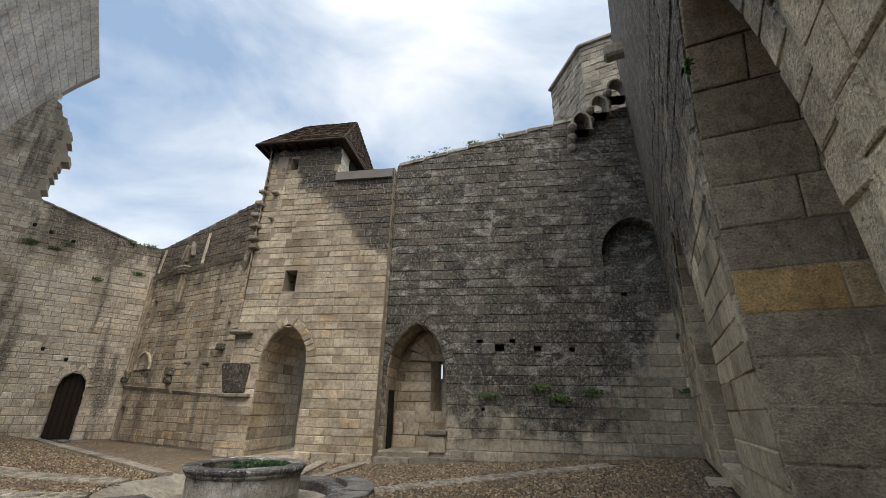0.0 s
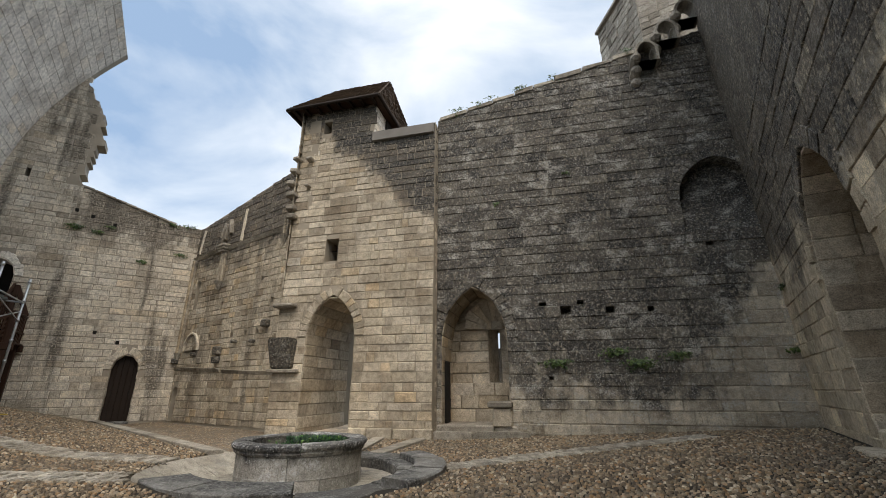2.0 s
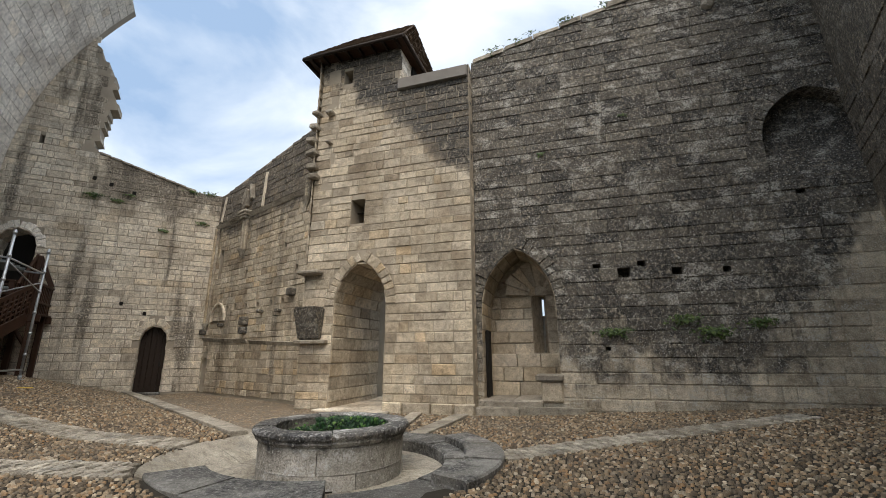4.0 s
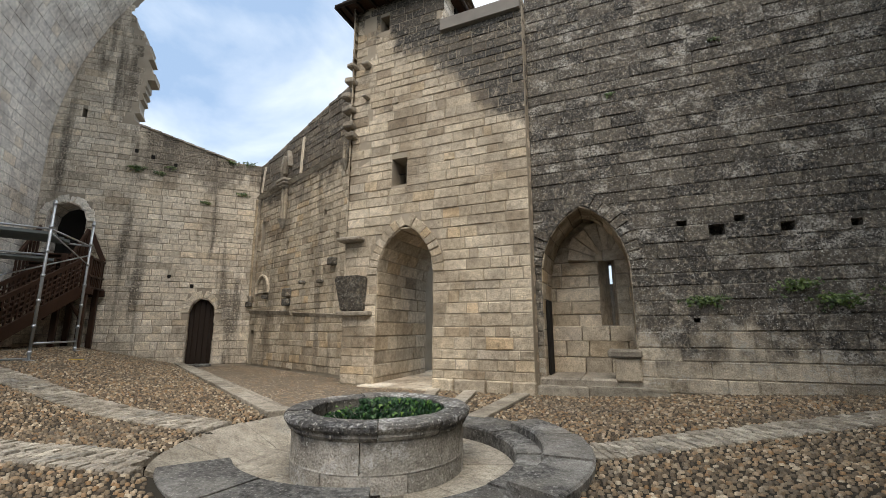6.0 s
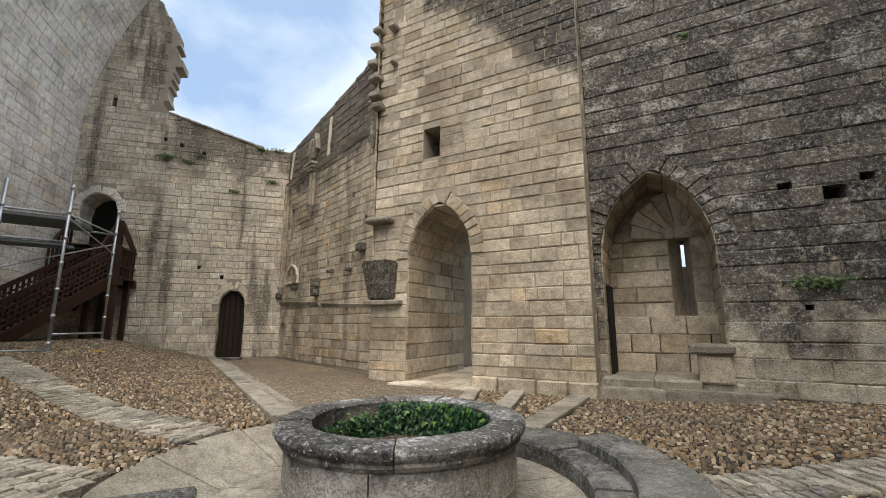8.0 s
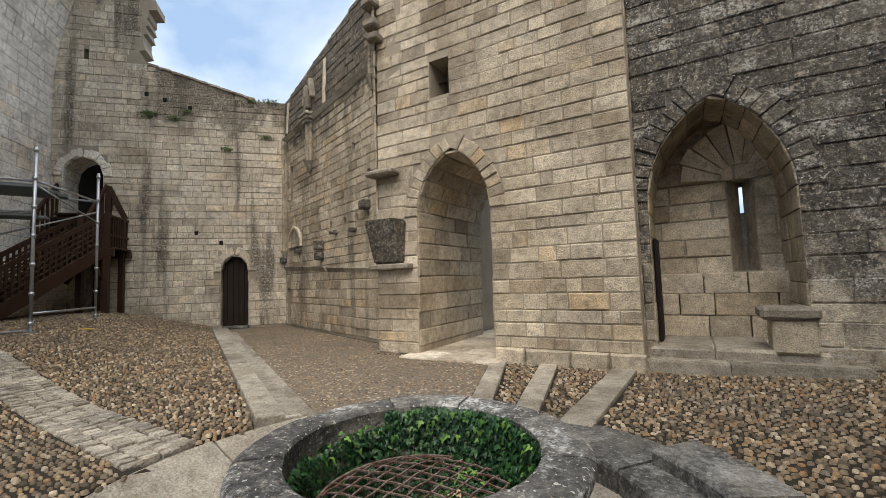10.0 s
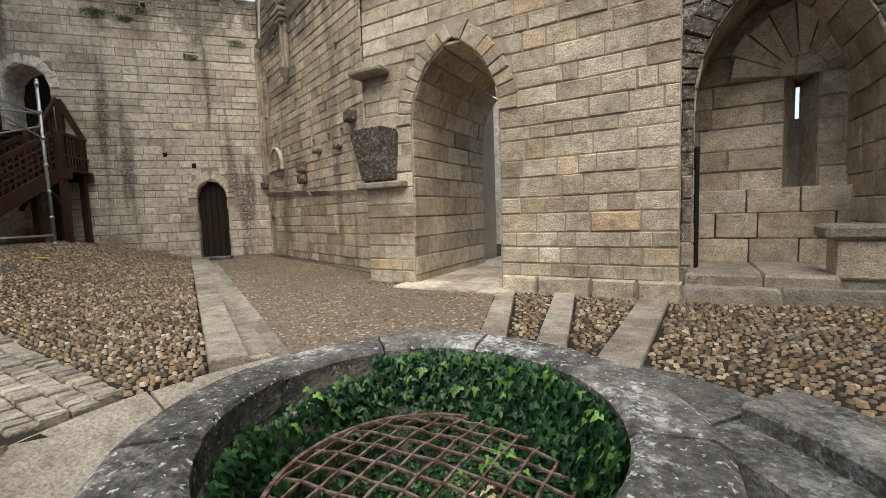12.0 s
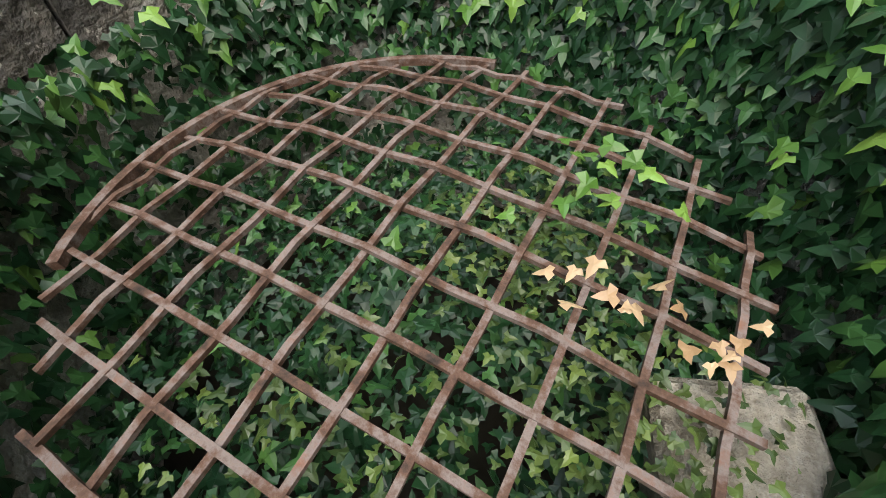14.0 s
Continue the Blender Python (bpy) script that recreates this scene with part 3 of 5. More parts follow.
def build_path():
    """The stepped kerb from the door to the well, the pebbled way below it and the radial kerbs."""
    rnd = random.Random(21)
    steps = thing("kerb_steps", (*((STRIP_A + STRIP_B) / 2), 0), "worn pale stone kerb steps edging the raised cobbles", "kerb", kind="structure")
    for row, (s0, s1, z) in enumerate(((-0.25, 0.0, 0.15), (-0.42, -0.252, 0.085), (-0.58, -0.422, 0.03))):
        l = -0.3 + row * 0.8
        end = 10.5 - row * 0.12
        while l < end:
            e = min(end, l + rnd.uniform(0.6, 1.25))
            q = [STRIP_A + STRIP_D * a + STRIP_N * s for a, s in ((l + 0.006, s0), (l + 0.006, s1), (e - 0.006, s1), (e - 0.006, s0))]
            slab(steps, "step_stone", [tuple(p) for p in q], -0.2, z, M_PATHSLAB, rnd)
            l = e
    kerbs = thing("radial_kerbs", (-0.5, 11.2, 0), "grey stone kerbs laid fanwise between tower foot and well", "kerb", kind="structure")
    for a, b, hw in KERBS:
        d = (b - a).normalized()
        nn = Vector((-d.y, d.x))
        l, tot = 0.0, (b - a).length
        while l < tot - 0.05:
            e = min(tot, l + rnd.uniform(0.7, 1.1))
            q = [a + d * l - nn * hw, a + d * l + nn * hw, a + d * (e - 0.01) + nn * hw, a + d * (e - 0.01) - nn * hw]
            slab(kerbs, "kerb_stone", [tuple(p) for p in q], -0.2, 0.035, M_PATHSLAB, rnd)
            l = e
    way = [(-10.2, 15.4), (-3.8, 12.95), (-3.8, 12.2), (-1.5, 12.2), (-0.82, 10.1), (-1.3, 9.75), (-1.9, 8.95), (-10.95, 13.95)]
    vs = [(x, y, 0.004) for x, y in way]
    p = part("pebbled_way", mesh("pebbled_way", vs, [tuple(reversed(range(len(vs))))]), M_PEBBLE)
    tagged(p, "dark pebble-concrete path leading to the gate", "path", kind="structure")
    rs = np.random.RandomState(3)
    oct_v = np.array([(1, 0, 0), (0.3, 0.9, 0), (-0.8, 0.5, 0), (-0.8, -0.5, 0), (0.3, -0.9, 0), (0, 0, 1)])
    tri = [(0, 1, 5), (1, 2, 5), (2, 3, 5), (3, 4, 5), (4, 0, 5)]
    pts = []
    while len(pts) < 16000:
        x, y = rs.uniform(-10.5, -0.8), rs.uniform(9.2, 15.3)
        sd = (Vector((x, y)) - STRIP_A).dot(STRIP_N)
        if sd < -0.6 and inside_court(x, y) and x < -1.55 + (12.3 - y) * 0.36 and y < 15.3 - 0.37 * (x + 10.2):
            pts.append((x, y))
    pts = np.array(pts)
    sc = rs.uniform(0.012, 0.028, len(pts))
    v = oct_v[None] * np.stack([sc, sc * 0.8, sc * 0.35], 1)[:, None, :]
    v[:, :, 0] += pts[:, :1]
    v[:, :, 1] += pts[:, 1:]
    v[:, :, 2] += 0.004
    tagged(part("pebbles", many("pebbles", v, tri), M_COBBLE, p), kind="stuff")
    fl = thing("passage_floor", (-2.2, 13.4, 0), "pale worn flagstones under the gate arch", "floor", kind="structure")
    y = 12.05
    while y < 17:
        e = y + rnd.uniform(0.5, 0.8)
        x = -3.1
        while x < -1.3:
            g = min(-1.3, x + rnd.uniform(0.5, 0.9))
            slab(fl, "flagstone", [(x, y), (g - 0.012, y), (g - 0.012, e - 0.012), (x, e - 0.012)], -0.1, 0.035, M_SLAB, rnd, 0.006)
            x = g
        y = e


# ---- the gate tower ----
def build_tower():
    w = Wall((-3.82, 12.4), (0.66, 12.4), batter=0.022)
    gate = Arch(1.62, 0.72, -0.1, 2.45, 3.58)
    win = Hole(1.22, 1.62, 4.58, 5.26)
    t = thing("gate_tower", (-1.6, 13.5, 0), "tall limestone gate tower with pointed arch, blackened at the top", "tower", kind="structure")
    out = [(0, -0.2), (4.48, -0.2), (4.48, 8.75), (2.48, 8.6), (2.48, 9.8), (0, 9.8)]
    peep = Hole(0.72, 1.0, 8.95, 9.4)
    part("wall_core", plate(w, out, [gate, win, peep], 0.0, -0.85), M_MORTAR, t)
    top = lambda u: 9.8 if u < 2.48 else 8.62 + (u - 2.48) * 0.07
    lay(t, w, 0.0, 4.48, 0.0, top, [gate, win, peep], 0.215, 0.40, M_TOWER, 11, ring=0.24, parts=290, proud=0.018, joint=0.009)
    voussoirs(t, w, gate, 9, 0.26, M_JAMB, 12)
    lined(t, w, gate, 0.0, -2.6, M_JAMB, 13)
    # plinth along the foot of the pier
    rnd = random.Random(14)
    u = 2.36
    while u < 4.5:
        e = min(4.52, u + rnd.uniform(0.45, 0.8))
        v, f = block(w, [(u + 0.01, -0.1), (e - 0.01, -0.1), (e - 0.01, 0.22), (u + 0.01, 0.22)], 0.10, rnd, 0.02)
        part("plinth_stone", mesh("plinth_stone", v, f), M_TOWER, t)
        u = e
    # the right return of the front slab and the sides of the tower
    r = Wall((0.66, 12.4), (0.66, 15.6), 0.0)
    part("side_wall", plate(r, [(0.3, -0.2), (3.2, -0.2), (3.2, 8.5), (0.3, 8.5)], [], -0.22, -0.6), M_MORTAR_D, t)
    lay(t, r, 0.22, 0.6, 0.0, lambda u: 8.6, [], 0.225, 0.4, M_TOWER, 15, parts=60, proud=0.0)
    sw = Hole(0.95, 1.9, 8.85, 9.5)
    r2 = Wall((-1.34, 12.62), (-1.34, 16.4), 0.0)
    part("side_wall", plate(r2, [(0, 8.2), (3.6, 8.2), (3.6, 9.8), (0, 9.8)], [sw], 0.0, -0.5), M_MORTAR_P, t)
    lay(t, r2, 0.0, 3.6, 8.3, lambda u: 9.8, [sw], 0.27, 0.55, M_VAULT, 16, parts=60)
    l = Wall((-3.82, 16.4), (-3.82, 12.4), 0.0)
    part("side_wall", plate(l, [(0, 0), (4.0, 0), (3.8, 9.8), (0, 9.8)], [], -0.22, -0.6), M_MORTAR, t)
    lay(t, l, 0.3, 3.98, 0.2, lambda u: 9.9, [], 0.27, 0.5, M_TOWER, 17, parts=20, proud=0.02, zmax=9.9)
    b = Wall((-1.34, 16.4), (-3.82, 16.4), 0.0)
    part("side_wall", plate(b, [(0, 4.2), (2.48, 4.2), (2.48, 9.8), (0, 9.8)], [], 0.0, -0.4), M_MORTAR_P, t)
    part("slab_top", box(pose(-0.34, 13.2, 8.5), (1.95, 1.5, 0.3)), M_MORTAR_D, t)
    # frame of the window, set deep, with a bar
    for du, dz, su, sz in ((0.2, 0.33, 0.03, 0.66), (0.385, 0.33, 0.03, 0.66), (0.2, 0.02, 0.4, 0.03), (0.2, 0.4, 0.4, 0.025)):
        part("window_bar", box(w.spot(1.22 + du, 4.59 + dz, -0.36), (su, 0.03, sz)), M_DOOR, t)
    # solid near-black box: the window's inner shade is painted, no room is built
    part("room_shade_box", box(pose(-2.45, 13.9, 6.9), (2.4, 1.0, 5.6)), M_HOLE_SHADE, t)
    # rough toothing stones left along the broken edge, and stubs on the face
    for u, z, s in ((-0.02, 8.05, 0.16), (-0.05, 7.62, 0.2), (-0.12, 7.2, 0.2), (-0.06, 6.8, 0.22), (-0.02, 6.35, 0.22), (0.42, 8.0, 0.15), (0.45, 7.05, 0.1), (0.05, 6.05, 0.2)):
        part("projecting_stone", box(w.spot(u, z, 0.10) @ pose(0, 0, 0, rnd.uniform(-6, 6), rnd.uniform(-8, 8), rnd.uniform(-8, 8)), (s * 1.35, 0.30, s * 0.75), 0.03), M_TURRET, t)
    part("corbel_slab", box(w.spot(0.22, 3.32, 0.12), (0.62, 0.35, 0.10), 0.03), M_TURRET, t)
    bm = bmesh.new()
    pr = [(0.0, 1.62), (0.62, 1.62), (0.66, 2.42), (-0.02, 2.42)]
    fr = [bm.verts.new(w.at(u, z, 0.12 + (0.30 if z > 2 else 0.04))) for u, z in pr]
    bk = [bm.verts.new(w.at(u, z, -0.02)) for u, z in pr]
    bm.faces.new(fr), bm.faces.new(list(reversed(bk)))
    for i in range(4):
        bm.faces.new((fr[i], bk[i], bk[(i + 1) % 4], fr[(i + 1) % 4]))
    bmesh.ops.recalc_face_normals(bm, faces=bm.faces)
    bmesh.ops.bevel(bm, geom=list(bm.edges), offset=0.04, segments=2, affect="EDGES")
    part("springer_block", bm, M_DARK, t, "dark broken springer block of a lost vault")
    part("impost_ledge", box(w.spot(0.36, 1.57, 0.07), (0.9, 0.24, 0.10), 0.02), M_TURRET, t)
    return t


def build_tower_roof():
    t = thing("tower_roof", (-2.5, 14.4, 9.5), "hipped roof of brown clay tiles with dark eaves", "roof", kind="structure")
    x0, x1, y0, y1, z = -4.25, -1.05, 12.15, 16.7, 9.8
    ax, ay, bx, by, az = -1.6, 14.3, -3.75, 14.3, 12.1
    v = [(x0, y0, z), (x1, y0, z), (x1, y1, z), (x0, y1, z), (ax, ay, az), (bx, by, az)]
    part("roof_core", mesh("roof_core", v, [(0, 1, 4, 5), (1, 2, 4), (2, 3, 5, 4), (3, 0, 5), (3, 2, 1, 0)]), M_WOOD, t)
    rnd = random.Random(31)
    vs, fs = [], []
    for a, b, c, d in (((x0, y0), (x1, y0), (ax, ay), (bx, by)), ((x1, y0), (x1, y1), (ax, ay), (ax, ay)), ((x0, y1), (x0, y0), (bx, by), (bx, by))):
        A, B, C, D = Vector((*a, z)), Vector((*b, z)), Vector((*c, az)), Vector((*d, az))
        nrm = (B - A).cross(D - A).normalized()
        rows = 20
        for r in range(rows):
            k0, k1 = r / rows, min(1.0, (r + 1.25) / rows)
            L0, R0, L1, R1 = A.lerp(D, k0), B.lerp(C, k0), A.lerp(D, k1), B.lerp(C, k1)
            n = max(1, int((R0 - L0).length / 0.16))
            for i in range(n):
                p = [L0.lerp(R0, i / n), L0.lerp(R0, (i + 0.93) / n), L1.lerp(R1, (i + 0.93) / n), L1.lerp(R1, i / n)]
                h = rnd.uniform(0.03, 0.05)
                q = [p[0] + nrm * h, p[1] + nrm * h, p[2] + nrm * 0.012, p[3] + nrm * 0.012]
                k = len(vs)
                vs += q + [p[0] + nrm * 0.005, p[1] + nrm * 0.005]
                fs += [(k, k + 1, k + 2, k + 3), (k + 4, k + 5, k + 1, k), (k + 4, k, k + 3), (k + 5, k + 2, k + 1)]
    tagged(part("tiles", mesh("tiles", vs, fs), M_ROOF, t), kind="stuff")
    for a, b in (((x0, y0), (x1, y0)), ((x1, y0), (x1, y1)), ((x0, y1), (x0, y0))):
        part("eaves_board", rod((*a, z - 0.03), (*b, z - 0.03), 0.055, 6), M_DOOR, t)
    for i in range(8):
        x = x0 + 0.25 + i * 0.385
        part("rafter_end", box(pose(x, y0 + 0.2, z - 0.07), (0.07, 0.4, 0.08)), M_DOOR, t)


# ---- the dark curtain wall with the niche ----
def build_dark_wall():
    w = Wall((0.66, 12.8), (8.76, 12.9), batter=0.012)
    niche = Arch(0.97, 0.84, 0.28, 2.30, 3.68)
    blind = Arch(7.22, 0.95, 4.75, 5.6, 6.72)
    putlogs = [Hole(u - s / 2, u + s / 2, z - s * 0.4, z + s * 0.4) for u, z, s in ((2.73, 3.10, 0.17), (3.27, 2.95, 0.25), (3.63, 3.12, 0.16), (4.3, 2.92, 0.2), (5.2, 2.9, 0.15), (6.72, 4.42, 0.16), (2.8, 1.35, 0.1))]
    t = thing("wall_north", (4.7, 12.9, 0), "high curtain wall of blackened coursed limestone", "wall", kind="structure")
    top = lambda u: 8.95 + u * 0.235
    out = [(0, -0.2), (8.1, -0.2), (8.1, top(8.1)), (4, top(4)), (0, top(0))]
    part("wall_core", plate(w, out, [niche, blind] + putlogs, 0.0, -0.42), M_DARK, t)
    b2 = Wall((0.66, 13.22), (8.76, 13.32), batter=0.012)
    part("wall_back", plate(b2, [(0, -0.2), (8.1, -0.2), (8.1, top(8.1)), (0, top(0))], [niche], 0.0, -0.8), M_DARK, t)
    lay(t, w, 0.0, 8.1, 0.1, top, [niche, blind] + putlogs, 0.26, 0.47, M_DARK, 41, ring=0.26, parts=300, proud=0.018, zmax=top(8.1))
    voussoirs(t, w, niche, 10, 0.27, M_DARK, 42, 0.03)
    voussoirs(t, w, blind, 7, 0.22, M_DARK, 43, 0.02)
    lined(t, w, niche, 0.0, -1.25, M_JAMB, 44, 0.30, 0.55)
    # back of the niche, with a slit and a lower bench course
    nb = Wall((0.6, 14.08), (3.2, 14.08))
    slit = Hole(1.415, 1.475, 2.22, 2.66)
    part("niche_back", plate(nb, [(0, 0), (2.6, 0), (2.6, 3.8), (0, 3.8)], [Hole(1.22, 1.56, 1.28, 2.72)], 0.0, -0.02), M_MORTAR_P, t)
    lay(t, nb, 0.0, 2.4, 0.3, lambda u: 3.75, [Hole(1.22, 1.56, 1.28, 2.72)], 0.30, 0.5, M_JAMB, 45, parts=60)
    part("slit_wall", plate(Wall((0.6, 14.6), (3.2, 14.6)), [(0.9, 0.9), (1.9, 0.9), (1.9, 3.0), (0.9, 3.0)], [slit], 0.0, -0.1), M_TURRET, t)
    v = [nb.at(1.22, 1.28, 0), nb.at(1.22, 2.72, 0), nb.at(1.415, 2.72, -0.52), nb.at(1.415, 1.28, -0.52), nb.at(1.56, 1.28, 0), nb.at(1.56, 2.72, 0), nb.at(1.475, 2.72, -0.52), nb.at(1.475, 1.28, -0.52)]
    part("splayed_reveal", mesh("splayed_reveal", v, [(0, 1, 2, 3), (7, 6, 5, 4), (1, 5, 6, 2), (3, 7, 4, 0)]), M_JAMB, t)
    hood = random.Random(47)
    for i in range(9):
        a0, a1 = math.pi * i / 9 + 0.015, math.pi * (i + 1) / 9 - 0.015
        ri, ro = 0.24, hood.uniform(0.78, 0.9)
        c = [(1.39 + r * math.cos(a), 2.70 + r * math.sin(a)) for r, a in ((ri, a0), (ro, a0), (ro, a1), (ri, a1))]
        tilt = [0.02, 0.30, 0.30, 0.02]
        v = [nb.at(u, z, d + 0.02) for (u, z), d in zip(c, tilt)] + [nb.at(u, z, d) for (u, z), d in zip(c, tilt)] + [nb.at(u, z, -0.06) for u, z in c]
        part("hood_stone", mesh("hood_stone", v, RIM_F), M_JAMB, t)
    rnd = random.Random(46)
    bench = Wall((0.6, 13.86), (3.2, 13.86))
    for row, z in enumerate((0.28, 0.62, 0.95)):
        u = 0.0
        while u < 2.4:
            e = min(2.4, u + rnd.uniform(0.45, 0.9))
            h = 0.33 if row < 2 else 0.31
            vv, ff = block(bench, [(u + 0.008, z), (e - 0.008, z), (e - 0.008, z + h), (u + 0.008, z + h)], 0.02, rnd, 0.015, -0.24)
            part("bench_stone", mesh("bench_stone", vv, ff), M_JAMB, t)
            u = e
    for x0, x1, y0, y1, z0, z1 in ((0.72, 1.45, 12.62, 13.9, -0.1, 0.30), (1.46, 2.08, 12.60, 13.9, -0.1, 0.31), (2.09, 2.6, 12.7, 13.9, -0.1, 0.29), (0.68, 1.6, 12.42, 12.62, -0.1, 0.17), (1.61, 2.9, 12.46, 12.63, -0.1, 0.19)):
        slab(t, "sill_stone", [(x0, y0), (x1, y0), (x1, y1), (x0, y1)], z0, z1, M_TURRET, rnd, 0.03)
    part("pedestal_stone", box(pose(2.28, 12.86, 0.48), (0.44, 0.44, 0.42), 0.03), M_JAMB, t)
    part("pedestal_cap", box(pose(2.24, 12.84, 0.76), (0.58, 0.52, 0.15), 0.035), M_TURRET, t)
    # no opening here: a thin near-black box paints the doorway's shade
    part("doorway_shade_box", box(pose(0.83, 13.28, 1.05), (0.06, 0.42, 1.5), 0.02), M_HOLE_SHADE, t, "narrow doorway in the side of the niche, its shade painted as a near-black box")
    # ragged coping with weeds on the top
    u = 0.05
    while u < 6.0:
        e = u + rnd.uniform(0.4, 0.9)
        vv, ff = block(w, [(u, top(u) - 0.02), (e - 0.02, top(e) - 0.02), (e - 0.02, top(e) + rnd.uniform(0.05, 0.14)), (u, top(u) + rnd.uniform(0.05, 0.14))], 0.05, rnd, 0.03, -0.8)
        part("coping_stone", mesh("coping_stone", vv, ff), M_TURRET, t)
        u = e
    # recess behind the high blind arch
    bb = [(u, z) for u, z in blind.outline(0.02)]
    deep = lambda z: -0.40 * min(1.0, max(0.0, (z - blind.zb) / 0.95)) - 0.005
    part("blind_back", mesh("blind_back", [w.at(u, z, deep(z)) for u, z in bb], [tuple(range(len(bb)))]), M_DARK, t)
    # corbels of a lost machicolation
    for i, (u, z) in enumerate(((5.75, 9.75), (6.35, 10.35), (6.95, 10.95))):
        bm = bmesh.new()
        for k in range(3):
            box_bm(bm, w.spot(u, z - 0.24 * k, 0.22 - 0.11 * k) @ pose(0, 0, 0, -18, 0, 4 * k), (0.27, 0.62 - 0.16 * k, 0.27), 0.085)
        part("corbel", bm, M_TURRET, t, "rounded grey stone corbel")
        ar = Arch(u + 0.30, 0.23, z - 0.1, z + 0.25, z + 0.55)
        part("scoop", plate(w, ar.outline(0.07), [ar], 0.42, -0.02), M_TURRET, t)
    return t


# ---- back wall of the lost hall ----
def build_back_wall():
    w = Wall((-10.15, 15.45), (-3.78, 13.06), batter=0.0)
    L = w.length
    t = thing("wall_back", (-7, 14.3, 0), "old hall wall of brown limestone with broken vault remains", "wall", kind="structure")
    top = lambda u: 7.35 + 0.15 * u
    holes = [Hole(u - 0.07, u + 0.07, z - 0.08, z + 0.08) for u, z in ((1.5, 2.85), (2.1, 2.85), (2.8, 2.86), (3.55, 2.84), (4.35, 2.85), (5.0, 2.85), (2.6, 4.0), (4.9, 4.6), (5.6, 3.8))]
    slot = Arch(0.62, 0.13, 4.2, 4.95, 5.12)
    low = Arch(0.28, 0.17, 0.05, 1.0, 1.22)
    part("wall_core", plate(w, [(0, -0.2), (L, -0.2), (L, top(L)), (0, top(0))], holes + [slot, low], 0.0, -0.6), M_MORTAR, t)
    # near-black slab behind the wall, so that its openings look unlit
    part("hole_shade_backing", plate(w, [(0, -0.2), (L, -0.2), (L, top(L)), (0, top(0))], [], -0.45, -0.9), M_HOLE_SHADE, t)
    lay(t, w, 0.0, L, 0.05, top, holes + [slot, low], 0.205, 0.38, M_BACK, 51, ring=0.05, parts=300, proud=0.018)
    rnd = random.Random(52)

    def course(name, u0, u1, za, zb, out, h):
        u = u0
        while u < u1:
            e = min(u1, u + rnd.uniform(0.6, 1.1))
            z = lambda q: za + (zb - za) * (q - u0) / (u1 - u0)
            o = out * rnd.uniform(0.75, 1.1)
            v = [w.at(q, z(q) + dz, d) for q, dz, d in ((u, h, o), (e - 0.01, h, o), (e - 0.01, 0, o * 0.35), (u, 0, o * 0.35), (u, h + 0.02, -0.02), (e - 0.01, h + 0.02, -0.02), (e - 0.01, -0.02, -0.02), (u, -0.02, -0.02))]
            part(name, mesh(name, v, [(3, 2, 1, 0), (0, 1, 5, 4), (2, 3, 7, 6), (1, 2, 6, 5), (3, 0, 4, 7)]), M_TURRET, t)
            u = e
    course("string_course_stone", 0.0, 5.9, 6.0, 6.05, 0.14, 0.13)
    course("ledge_stone", 0.0, 3.2, 1.78, 1.64, 0.12, 0.12)
    course("ledge_stone", 3.35, 6.2, 1.62, 1.5, 0.08, 0.10)

    def shaft(u, z0, z1, r, cap):
        bm = bmesh.new()
        for k, du in enumerate((-r, 0, r)):
            bmesh.ops.create_cone(bm, cap_ends=True, segments=10, radius1=r * 0.62, radius2=r * 0.62, depth=z1 - z0, matrix=w.spot(u + du, (z0 + z1) / 2, 0.05 + (0.05 if k == 1 else 0)))
        part("shaft", bm, M_BACK, t)
        if cap:
            for k, (s, dz) in enumerate(((1.0, 0.0), (1.35, 0.10), (1.6, 0.2))):
                part("capital", box(w.spot(u, z1 + 0.05 + dz, 0.08), (r * 3.4 * s, 0.26 + 0.06 * k, 0.10), 0.025), M_TURRET, t)
        bm = bmesh.new()
        bmesh.ops.create_cone(bm, cap_ends=True, segments=8, radius1=0.03, radius2=r * 1.7, depth=0.32, matrix=w.spot(u, z0 - 0.16, 0.06))
        part("corbel", bm, M_TURRET, t)
    shaft(2.25, 4.85, 5.95, 0.11, True)
    shaft(0.1, 2.4, 6.0, 0.09, False)
    shaft(5.95, 5.9, 6.6, 0.08, False)
    # torn springing of the vault ribs, patched pale joints, small blind arch and corbels
    for u, z, r in ((2.1, 6.5, 14), (2.28, 6.75, 4), (2.5, 6.95, -14), (2.05, 6.85, 20)):
        part("rib_stump", box(w.spot(u, z, 0.05) @ pose(0, 0, 0, 0, r, 0), (0.12, 0.2, 0.62), 0.03), M_TURRET, t)
    for u, z, h, r in ((0.35, 6.75, 1.0, 12), (3.3, 6.85, 1.25, 5)):
        part("mortar_patch", box(w.spot(u, z, 0.02) @ pose(0, 0, 0, 0, r, 0), (0.16, 0.06, h), 0.02), M_SLAB, t)
    ar = Arch(0.95, 0.48, 2.45, 2.5, 3.05)
    part("blind_arch", plate(w, ar.outline(0.06), [ar], 0.09, -0.01), M_SLAB, t)
    for u, z, s in ((2.95, 2.05, 0.24), (2.95, 2.35, 0.30), (1.35, 2.3, 0.14), (0.05, 2.1, 0.2), (5.55, 3.05, 0.24), (4.95, 2.55, 0.12), (3.9, 2.6, 0.12)):
        part("corbel", box(w.spot(u, z, 0.08), (s, 0.24, s * 0.9), 0.03), M_DARK, t)
    return t


